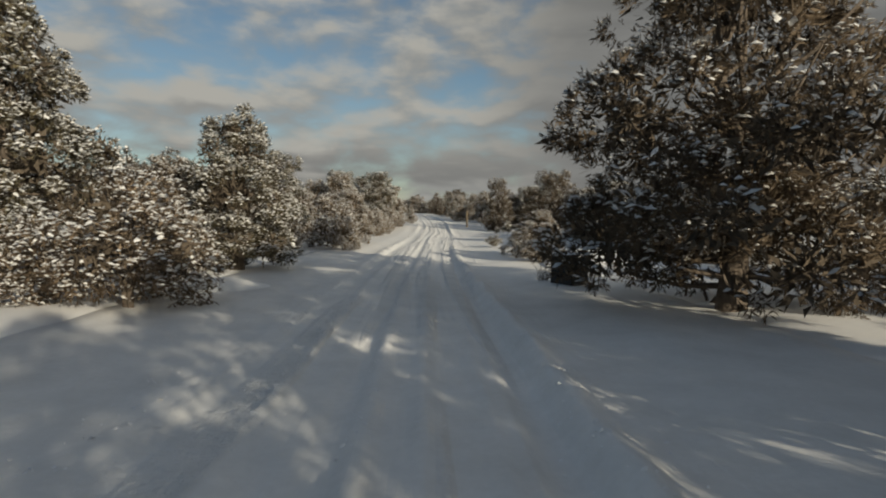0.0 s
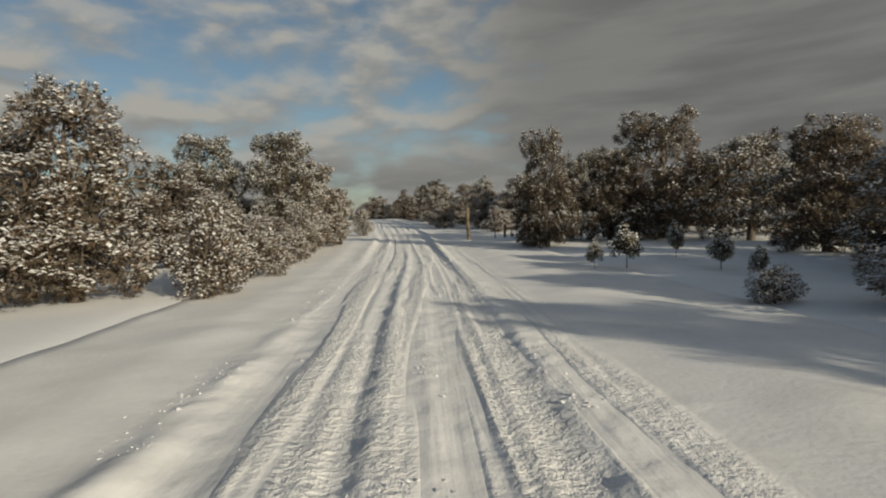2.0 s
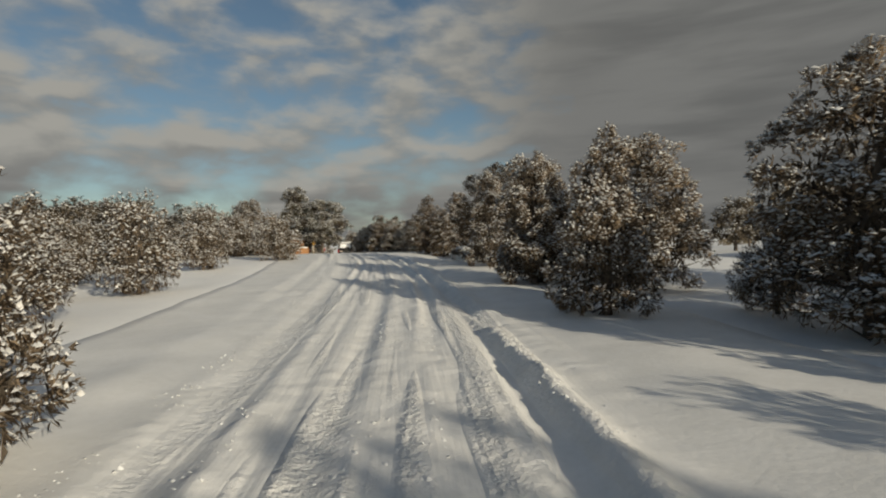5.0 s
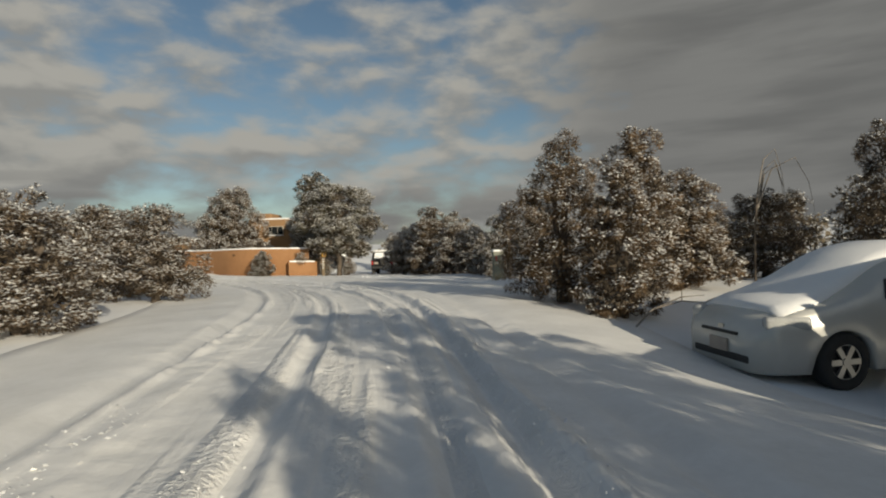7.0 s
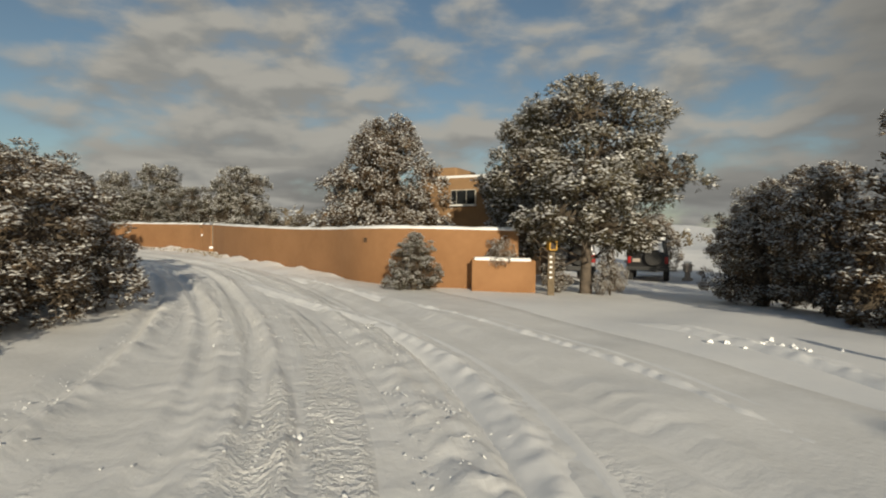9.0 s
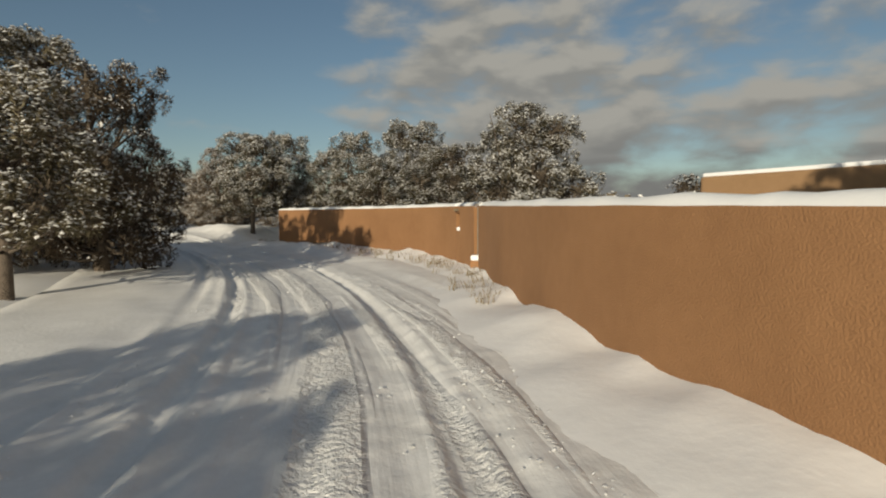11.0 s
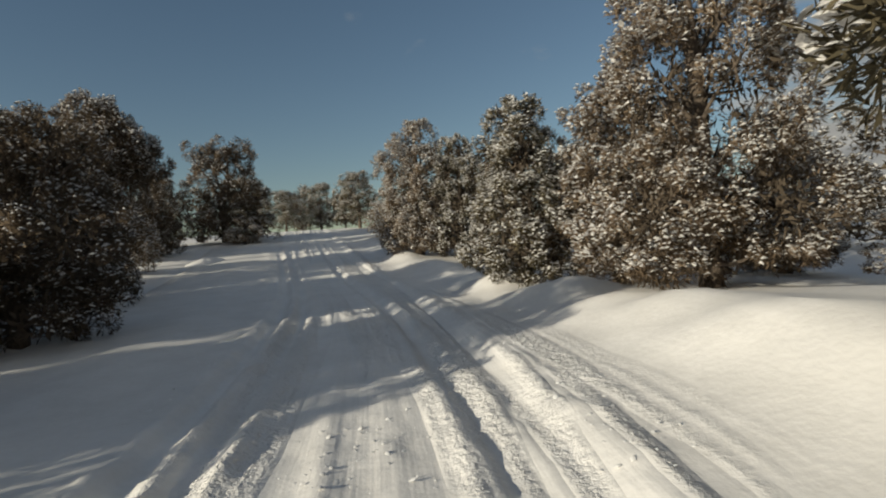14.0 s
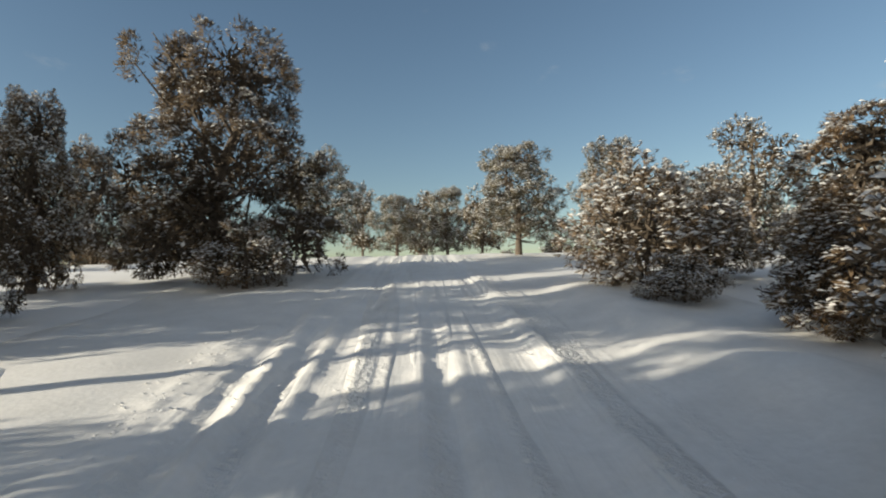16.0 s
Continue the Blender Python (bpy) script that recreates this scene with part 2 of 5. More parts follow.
GREY_PAINT = mat("grey_car_paint", (0.20, 0.20, 0.21), 0.35, (0.16, 0.16, 0.17), 2.0, metal=0.3)
TRIM = mat("black_plastic_trim", (0.02, 0.02, 0.02), 0.6, (0.03, 0.03, 0.03), 8.0)
TYRE = mat("tyre_rubber", (0.022, 0.022, 0.022), 0.85, (0.04, 0.038, 0.036), 9.0, 0.3, 50.0)
ALLOY = mat("alloy_wheel", (0.45, 0.45, 0.44), 0.35, (0.36, 0.36, 0.35), 6.0, metal=0.8)
CAR_GLASS = mat("dark_car_glass", (0.012, 0.014, 0.016), 0.06, (0.02, 0.022, 0.024), 3.0)
LAMP_GLASS = mat("lamp_glass", (0.55, 0.55, 0.52), 0.12, (0.4, 0.4, 0.4), 6.0)
TAIL_RED = mat("tail_lamp_red", (0.35, 0.02, 0.02), 0.2, (0.25, 0.015, 0.015), 6.0)
PLATE = mat("number_plate_blank", (0.42, 0.36, 0.30), 0.5, (0.33, 0.28, 0.24), 8.0)
DARK_METAL = mat("dark_painted_metal", (0.035, 0.035, 0.033), 0.55, (0.02, 0.02, 0.02), 6.0, 0.1, 60.0)


# ---- geometry helpers ----
def mesh_of(name, verts, faces, material, smooth=True):
    me = bpy.data.meshes.new(name)
    me.from_pydata([tuple(v) for v in verts], [], [tuple(f) for f in faces])
    me.materials.append(material)
    if smooth:
        me.polygons.foreach_set("use_smooth", [True] * len(me.polygons))
    me.update()
    return me


def mesh_np(name, verts, faces, material, smooth=False, normals=None):
    """Many equal faces at once: verts (n, 3), faces (m, k), perhaps with a normal for each vert."""
    me = bpy.data.meshes.new(name)
    k = faces.shape[1]
    me.vertices.add(len(verts))
    me.vertices.foreach_set("co", np.ascontiguousarray(verts, dtype=np.float32).ravel())
    me.loops.add(faces.size)
    me.loops.foreach_set("vertex_index", np.ascontiguousarray(faces, dtype=np.int32).ravel())
    me.polygons.add(len(faces))
    me.polygons.foreach_set("loop_start", np.arange(0, faces.size, k, dtype=np.int32))
    me.polygons.foreach_set("use_smooth", np.full(len(faces), smooth))
    me.materials.append(material)
    me.update(calc_edges=True)
    me.validate()
    if normals is not None:
        me.normals_split_custom_set_from_vertices(normals.tolist())
    return me


def under(ob, parent):
    ob.parent = parent
    return ob


def part(name, bm, material, parent, label="", smooth=False):
    me = bpy.data.meshes.new(name)
    bm.to_mesh(me)
    bm.free()
    me.materials.append(material)
    if smooth:
        me.polygons.foreach_set("use_smooth", [True] * len(me.polygons))
    ob = under(new(name, me), parent)
    return tagged(ob, label)


def box_bm(sx, sy, sz, at=(0, 0, 0), bevel=0.01, turn=0.0, seg=2):
    bm = bmesh.new()
    bmesh.ops.create_cube(bm, size=1)
    bmesh.ops.scale(bm, vec=(sx, sy, sz), verts=bm.verts)
    if bevel:
        bmesh.ops.bevel(bm, geom=bm.edges[:], offset=bevel, segments=seg, affect="EDGES", profile=0.6)
    bmesh.ops.transform(bm, matrix=pose(*at, 0, 0, turn), verts=bm.verts)
    return bm


def tube(points, radii, sides=8):
    """Rings of a tapered limb: verts and faces."""
    pts = [Vector(p) for p in points]
    vs, fs = [], []
    for i, p in enumerate(pts):
        d = (pts[min(i + 1, len(pts) - 1)] - pts[max(i - 1, 0)]).normalized()
        a = d.cross(Vector((0.31, 0.95, 0.05))).normalized()
        b = d.cross(a)
        for k in range(sides):
            w = 2 * math.pi * k / sides
            vs.append(p + (a * math.cos(w) + b * math.sin(w)) * radii[i])
    for i in range(len(pts) - 1):
        for k in range(sides):
            q = (k + 1) % sides
            fs.append((i * sides + k, i * sides + q, (i + 1) * sides + q, (i + 1) * sides + k))
    top = len(vs)
    vs.append(pts[-1])
    for k in range(sides):
        fs.append(((len(pts) - 1) * sides + k, (len(pts) - 1) * sides + (k + 1) % sides, top))
    return vs, fs


def join(pieces):
    vs, fs = [], []
    for v, f in pieces:
        o = len(vs)
        vs += list(v)
        fs += [tuple(i + o for i in q) for q in f]
    return vs, fs


# ---- the land: road line, slopes, banks ----
ROAD = [
    (3.27, -60.08, -1.42),
    (2.80, -51.09, -1.42),
    (2.34, -42.10, -1.42),
    (1.87, -33.11, -1.42),
    (1.40, -24.13, -1.42),
    (0.94, -15.14, -1.42),
    (0.47, -6.15, -1.42),
    (-0.01, 2.84, -1.42),
    (-0.33, 11.83, -1.40),
    (-0.36, 20.83, -1.33),
    (-0.23, 29.83, -1.22),
    (-0.14, 38.83, -1.11),
    (-0.37, 47.83, -0.79),
    (-0.77, 56.82, -0.48),
    (-1.57, 65.78, -0.05),
    (-2.92, 74.68, 0.51),
    (-5.20, 83.37, 0.76),
    (-9.68, 91.14, 0.72),
    (-16.12, 97.40, 0.88),
    (-23.62, 102.34, 1.08),
    (-32.15, 105.13, 1.24),
    (-41.10, 105.76, 1.45),
    (-50.01, 104.58, 1.80),
    (-58.66, 102.08, 2.30),
    (-67.27, 99.46, 3.38),
    (-75.88, 96.84, 4.25),
    (-84.49, 94.22, 4.33),
    (-93.10, 91.60, 4.25),
    (-101.71, 88.98, 3.95),
    (-110.32, 86.35, 3.95),
    (-118.93, 83.73, 3.95),
    (-127.54, 81.11, 3.95),
    (-136.15, 78.49, 3.95),
]



def dense(line, step):
    p = np.array(line, float)
    d = np.r_[0, np.cumsum(np.hypot(*np.diff(p[:, :2], axis=0).T))]
    s = np.arange(0, d[-1], step)
    m = np.gradient(p, d, axis=0)
    i = np.clip(np.searchsorted(d, s, side="right") - 1, 0, len(d) - 2)
    h = (d[i + 1] - d[i])[:, None]
    u = ((s - d[i]) / h[:, 0])[:, None]
    q = (2 * u**3 - 3 * u**2 + 1) * p[i] + (u**3 - 2 * u**2 + u) * h * m[i] + (-2 * u**3 + 3 * u**2) * p[i + 1] + (u**3 - u**2) * h * m[i + 1]
    return s, q


LINE_S, LINE = dense(ROAD, 1.0)
LINE_T = np.gradient(LINE[:, :2], axis=0)
LINE_T /= np.hypot(LINE_T[:, 0], LINE_T[:, 1])[:, None]


def waves(x, y, seed, wave, octaves=3):
    """Smooth random waves over the plan, about -1 to 1."""
    rng = np.random.default_rng(seed)
    out, amp, tot = np.zeros_like(x), 1.0, 0.0
    for o in range(octaves):
        for _ in range(5):
            a, ph = rng.uniform(0, 2 * math.pi, 2)
            k = 2 * math.pi / wave * rng.uniform(0.7, 1.4) * 2**o
            out += amp * np.sin(k * (np.cos(a) * x + np.sin(a) * y) + ph) * 0.45
        tot += amp
        amp *= 0.5
    return out / tot


def near_road(x, y):
    """Height of the road's line beside (x, y), and the way off it, positive to the right of the drive."""
    xs, ys = np.atleast_1d(np.asarray(x, float)).ravel(), np.atleast_1d(np.asarray(y, float)).ravel()
    z, off, along = np.empty(len(xs)), np.empty(len(xs)), np.empty(len(xs))
    for a in range(0, len(xs), 5000):
        dx, dy = xs[a : a + 5000, None] - LINE[:, 0], ys[a : a + 5000, None] - LINE[:, 1]
        d2 = dx * dx + dy * dy
        i = d2.argmin(1)
        dm = d2[np.arange(len(i)), i]
        w = np.exp(-(d2 - dm[:, None]) / (2 * (1.5 + 0.35 * np.sqrt(dm))[:, None] ** 2))
        z[a : a + 5000] = (w * LINE[:, 2]).sum(1) / w.sum(1)
        j = np.arange(len(i))
        side = np.sign(LINE_T[i, 1] * dx[j, i] - LINE_T[i, 0] * dy[j, i])
        off[a : a + 5000] = side * np.sqrt(dm)
        along[a : a + 5000] = LINE_S[i]
    return z, off, along


def dip(x, y, cx, cy, r, depth):
    return -depth * np.exp(-((x - cx) ** 2 + (y - cy) ** 2) / (2 * r * r))


def land(x, y, cut=False):
    """The snow's surface off the road; cut: lowered under the road's own sheet."""
    x, y = np.atleast_1d(np.asarray(x, float)), np.atleast_1d(np.asarray(y, float))
    z, off, along = near_road(x, y)
    a = np.abs(off)
    far = np.clip((a - 2.6) / 3.0, 0, 1)
    z = z + far * (0.06 * waves(x, y, 3, 5.0) + 0.05) + np.clip((a - 8) / 20, 0, 1) * 0.35 * waves(x, y, 4, 30.0)
    z += dip(x, y, 2.1, 78.7, 2.8, 0.45) + dip(x, y, 1.95, 77.9, 1.3, 0.20) + dip(x, y, 3.3, 76.0, 1.6, 0.28) + dip(x, y, -7.0, 117.0, 9.0, 0.95) + dip(x, y, -46.2, 109.0, 1.5, -0.45) + dip(x, y, -43.4, 108.6, 0.9, 0.20) + dip(x, y, -49.3, 108.9, 2.0, -0.30)
    # low hills round the horizon
    r = np.hypot(x + 25, y - 60)
    z += np.clip((r - 200) / 700, 0, 1) ** 1.5 * (26 + 14 * waves(x, y, 8, 700.0))
    if cut:
        z = z - 0.35 * np.clip((3.9 - a) / 0.9, 0, 1)
    return z


def land_z(x, y):
    return float(land(x, y)[0])


def build_ground():
    def axis(lo, hi, step):
        core = np.arange(lo, hi + step / 2, step)
        out, d = [], step
        p = hi
        while p < hi + 1900:
            d *= 1.22
            p += d
            out.append(p)
        out = np.array(out)
        return np.r_[(lo + hi) - out[::-1], core, out]

    xs, ys = axis(-105, 30, 0.6), axis(-25, 150, 0.6)
    X, Y = np.meshgrid(xs, ys)
    z = land(X.ravel(), Y.ravel(), True)
    v = np.stack([X.ravel(), Y.ravel(), z], 1)
    nx, ny = len(xs), len(ys)
    i = (np.arange(ny - 1)[:, None] * nx + np.arange(nx - 1)).ravel()
    f = np.stack([i, i + 1, i + nx + 1, i + nx], 1)
    ob = new("ground", mesh_np("ground", v, f, SNOW, True))
    tagged(ob, "rolling ground under deep untouched snow", "ground", kind="structure")


RUTS = [(-2.2, 0.26, 0.02), (-1.33, 0.20, 0.03), (-0.47, 0.12, 0.034), (0.28, 0.16, 0.02), (0.72, 0.15, 0.075), (1.45, 0.16, 0.012), (-0.75, 0.05, 0.015), (0.50, 0.035, 0.02)]
TURN_RUTS = [(-2.0, 0.11, 0.05, 118, 176), (-1.1, 0.10, 0.04, 122, 215), (-0.1, 0.11, 0.045, 116, 172), (0.4, 0.10, 0.035, 160, 215), (1.2, 0.12, 0.05, 114, 172), (1.75, 0.12, 0.045, 124, 182), (-1.6, 0.10, 0.04, 174, 214)]
RIDGES = [(-1.60, 0.17, 0.048), (-0.30, 0.085, 0.032), (0.05, 0.06, 0.03), (0.95, 0.12, 0.075), (-0.98, 0.07, 0.03), (-2.55, 0.16, 0.012)]


def grains(x, y, seed, size):
    """Soft random lumps of one size over the plan, 0 to 1."""
    u, v = x / size, y / size
    i, j = np.floor(u), np.floor(v)
    a, b = u - i, v - j
    a, b = a * a * (3 - 2 * a), b * b * (3 - 2 * b)

    def cell(p, q):
        w = np.sin(p * 12.9898 + q * 78.233 + seed * 37.719) * 43758.5453
        return w - np.floor(w)

    return (cell(i, j) * (1 - a) + cell(i + 1, j) * a) * (1 - b) + (cell(i, j + 1) * (1 - a) + cell(i + 1, j + 1) * a) * b


def wander(s, c):
    """How a rut strays from its place across the lane, along the way."""
    return c + 0.09 * np.sin(s / 9.0 + 0.4 * c) + 0.05 * np.sin(s / 3.7 + 2.3 * c) + 0.16 * np.sin(s / 17.0 + 1.9 * c) * np.clip((s - 110) / 12, 0, 1)


def road_section(s, u, x, y):
    """Height of the driven snow over the road's line: flat-bottomed tyre ruts, crumbled ridges, banks at the sides."""
    h = np.zeros_like(u)
    crumb = np.clip(0.85 + 0.4 * waves(x, y, 12, 1.3, 2) + 0.05 * waves(x, y, 14, 0.3, 1), 0.0, 1.8)
    clod = 0.022 * np.clip(grains(x, y, 1, 0.12) - 0.45, 0, 1) + 0.035 * np.clip(grains(x, y, 2, 0.06) - 0.4, 0, 1)
    patch = np.clip(0.5 + 0.9 * waves(x, y, 16, 4.5, 2), 0, 1)
    for k, (c, w, d) in enumerate(RUTS):
        amp = d * (1 - 0.55 * np.clip((s - 118) / 20, 0, 1)) * np.clip(0.85 + 0.45 * np.sin(s / (5 + 1.3 * k) + 2.1 * k), 0.25, 1.25)
        h -= amp * np.exp(-(np.abs((u - wander(s, c)) / w) ** 2.8))
    for k, (c, w, d, s0, s1) in enumerate(TURN_RUTS):
        amp = 1.05 * d * np.clip((s - s0) / 6, 0, 1) * np.clip((s1 - s) / 6, 0, 1)
        v = u - wander(s, c) - 0.35 * np.sin(s / 11 + 1.3 * k)
        h -= amp * (np.exp(-(np.abs(v / w) ** 2.8)) - 0.7 * crumb * np.exp(-(((v - w * 1.5) / (w * 0.6)) ** 2)) - 0.5 * crumb * np.exp(-(((v + w * 1.5) / (w * 0.6)) ** 2)))
        h += 1.15 * amp / 0.05 * patch * clod * np.exp(-(np.abs((np.abs(v) - w * 1.6) / w) ** 3))
    for k, (c, w, d) in enumerate(RIDGES):
        amp = d * (1 - 0.5 * np.clip((s - 108) / 12, 0, 1)) * np.clip(0.7 + 0.6 * np.sin(s / (4 + 1.1 * k) + 1.7 * k), 0.15, 1.2)
        h += amp * crumb * np.exp(-(((u - wander(s, c)) / w) ** 2))
        h += (0.25 + 0.75 * patch) * (d / 0.075) * clod * np.exp(-(np.abs((u - wander(s, c)) / (w * 1.25)) ** 3))
    band = np.clip(2.2 - np.abs(u), 0, 1)
    h += (0.007 * waves(x, y, 11, 0.9, 3) + 0.018 * np.clip(grains(x, y, 3, 0.09) - 0.5, 0, 1)) * band
    bank = np.clip((np.abs(u) - 1.5) / 1.2, 0, 1)
    heap = np.clip((s - 180) / 6, 0, 1) * np.clip((216 - s) / 6, 0, 1) * np.clip((u - 1.7) / 0.6, 0, 1)
    h += heap * np.clip(0.16 + 0.13 * waves(x, y, 15, 2.4, 3), 0, 0.4)
    h += bank**2 * (3 - 2 * bank) * 0.05 + 0.02 * waves(x, y, 13, 2.2, 2) * bank
    return h


def build_road():
    s, q = dense(ROAD, 0.06)
    t = np.gradient(q[:, :2], axis=0)
    t /= np.hypot(t[:, 0], t[:, 1])[:, None]
    pick = np.where(((s > 57) & (s < 222)) | (np.arange(len(s)) % 12 == 0))[0]
    s, q, t = s[pick], q[pick], t[pick]
    us = np.r_[-4.25, -3.95, -3.7, -3.4, -3.1, -2.8, -2.6, -2.45, -2.3, -2.15, -2.0, np.arange(-1.9, 1.16, 0.04), 1.22, 1.32, 1.45, 1.6, 1.8, 2.0, 2.2, 2.4, 2.6, 2.8, 3.1, 3.4, 3.7, 3.95, 4.25]
    S, U = np.meshgrid(s, us, indexing="ij")
    X, Y = q[:, 0, None] + t[:, 1, None] * us, q[:, 1, None] - t[:, 0, None] * us
    flat = land(X.ravel(), Y.ravel()).reshape(X.shape)
    a = np.abs(U)
    blend = np.clip((a - 2.1) / 1.4, 0, 1)
    blend = blend**2 * (3 - 2 * blend)
    Z = flat + road_section(S, U, X, Y) * (1 - blend) + 0.012 - 0.25 * np.clip((a - 3.95) / 0.3, 0, 1)
    v = np.stack([X.ravel(), Y.ravel(), Z.ravel()], 1)
    nu = len(us)
    i = (np.arange(len(s) - 1)[:, None] * nu + np.arange(nu - 1)).ravel()
    f = np.stack([i, i + 1, i + nu + 1, i + nu], 1)
    ob = new("road", mesh_np("road", v, f, TRACKED, True))
    uv = np.stack([S.ravel(), U.ravel()], 1)[f.ravel()] * 0.1
    ob.data.uv_layers.new(name="along").data.foreach_set("uv", uv.astype(np.float32).ravel())
    tagged(ob, "narrow snow-covered lane with deep tyre ruts", "road", kind="structure")


build_ground()
build_road()

# ---- the adobe garden wall ----
WALL = [(-12.4, 102.52, 2.26), (-13.0, 102.25, 2.27), (-14.3, 101.7, 2.29), (-15.4, 101.42, 2.30), (-16.4, 101.6, 2.30), (-18.0, 102.45, 2.30), (-20.3, 103.45, 2.33),
        (-23.5, 104.8, 2.44), (-26.8, 106.6, 2.56), (-29.9, 108.5, 2.68), (-32.2, 109.25, 2.73), (-35.6, 109.65, 2.78), (-40.0, 109.5, 2.84), (-44.3, 109.08, 2.88)]


def ribbon_wall(name, line, bottom, thick, material, round_top, parent=None, top_off=0.0):
    """A thick wall along a line of (x, y, top), with a softly rounded top."""
    p = np.array(line, float)
    t = np.gradient(p[:, :2], axis=0)
    t /= np.hypot(t[:, 0], t[:, 1])[:, None]
    nrm = np.stack([-t[:, 1], t[:, 0]], 1)
    prof = [(-0.5, None)] + [(-0.5 * math.cos(a), math.sin(a)) for a in np.linspace(0.0, math.pi, 7)] + [(0.5, None)]
    vs, fs = [], []
    for i, q in enumerate(p):
        for o, up in prof:
            z = bottom if up is None else q[2] + top_off - round_top + round_top * up
            vs.append((q[0] + nrm[i, 0] * o * thick, q[1] + nrm[i, 1] * o * thick, z))
    k = len(prof)
    for i in range(len(p) - 1):
        for j in range(k - 1):
            fs.append((i * k + j, i * k + j + 1, (i + 1) * k + j + 1, (i + 1) * k + j))
        fs.append((i * k + k - 1, i * k, (i + 1) * k, (i + 1) * k + k - 1))
    ends = vs[:k], vs[-k:][::-1]
    for ring in ends:
        fs.append(tuple(range(len(vs), len(vs) + k)))
        vs += ring
    me = mesh_of(name, vs, fs, material)
    for p in me.polygons:
        if len(p.vertices) > 4:
            p.use_smooth = False
    ob = new(name, me)
    return under(ob, parent) if parent else ob


def smooth_line(line, step=0.4):
    return [tuple(q) for q in dense(line, step)[1]] + [line[-1]]


garden_wall = new("garden_wall")
tagged(garden_wall, "long curving orange-brown adobe wall capped with snow", "wall")
FINE = np.array(smooth_line(WALL, 0.05))


def stretch(x0, x1, step=0.2):
    """The wall's line between two eastings, with ends exactly there."""
    xs = np.linspace(x0, x1, max(3, int(abs(x1 - x0) / step)))
    return [(x, float(np.interp(-x, -FINE[:, 0], FINE[:, 1])), float(np.interp(-x, -FINE[:, 0], FINE[:, 2]))) for x in xs]


NEAR_RUN, MID_RUN, LOOP, FAR_RUN = stretch(-12.55, -29.37), stretch(-29.75, -30.73), stretch(-30.73, -30.97, 0.05), stretch(-30.97, -43.22)
for run in (NEAR_RUN, MID_RUN, FAR_RUN):
    ribbon_wall("wall_run", run, 0.3, 0.32, STUCCO, 0.07, garden_wall)
ribbon_wall("niche_foot", [(a, b, c - 0.62) for a, b, c in LOOP], 0.3, 0.32, STUCCO, 0.01, garden_wall)
ribbon_wall("lintel", LOOP, LOOP[0][2] - 0.20, 0.32, STUCCO, 0.07, garden_wall)


def snow_cap(run, wide=0.31):
    """A soft, uneven ridge of snow lying along a wall's top."""
    rng = np.random.default_rng(9)
    line = [(a, b, c + 0.035 + 0.010 * math.sin(i * 0.9) + rng.normal(0, 0.006)) for i, (a, b, c) in enumerate(run)]
    low = min(c for _, _, c in run)
    p = np.array(line)
    t = np.gradient(p[:, :2], axis=0)
    t /= np.hypot(t[:, 0], t[:, 1])[:, None]
    vs, fs, k = [], [], 7
    for i, q in enumerate(p):
        for a in np.linspace(-0.25, math.pi + 0.25, k):
            o, up = -0.5 * math.cos(a), math.sin(a)
            vs.append((q[0] - t[i, 1] * o * wide, q[1] + t[i, 0] * o * wide, q[2] - 0.09 + 0.09 * up))
    for i in range(len(p) - 1):
        for j in range(k - 1):
            fs.append((i * k + j, i * k + j + 1, (i + 1) * k + j + 1, (i + 1) * k + j))
    fs += [tuple(range(k)), tuple(range(len(vs) - 1, len(vs) - 1 - k, -1))]
    return under(new("snow_cap", mesh_of("snow_cap", vs, fs, SNOW)), garden_wall)


snow_cap(NEAR_RUN)
snow_cap(MID_RUN + LOOP + FAR_RUN)
# the narrow gap in the wall: grey boards set back, a low sill with snow on it
gap_turn = 31.0
part("gap_boards", box_bm(0.44, 0.05, 1.30, (-29.64, 108.47, 1.95), 0.008, gap_turn), GREY_WOOD, garden_wall, "grey weathered boards set back in the gap")
part("gap_sill", box_bm(0.44, 0.30, 0.75, (-29.57, 108.31, 1.13), 0.02, gap_turn), STUCCO, garden_wall)
part("gap_sill_snow", box_bm(0.40, 0.30, 0.12, (-29.55, 108.27, 1.54), 0.05, gap_turn, 3), SNOW, garden_wall, smooth=True)
part("niche_sill_snow", box_bm(0.24, 0.30, 0.09, (-30.85, 108.85, 2.13), 0.035, 18.0, 3), SNOW, garden_wall, smooth=True)
part("niche_plate", box_bm(0.17, 0.03, 0.36, (-30.83, 108.97, 2.33), 0.006, 18.0), LAMP_GLASS, garden_wall, "grey plate in the niche")
part("niche_beam", box_bm(0.30, 0.06, 0.06, (-30.87, 108.73, 2.57), 0.012, 18.0), POST_WOOD, garden_wall, "short wooden beam over the niche")
# the house number: four plain bars
for i in range(4):
    part("number_bar", box_bm(0.028, 0.012, 0.12, (-16.34 - 0.048 * i, 101.40 + 0.022 * i, 1.95), 0.003, -25.0), INK, garden_wall, "small dark bar on the wall")


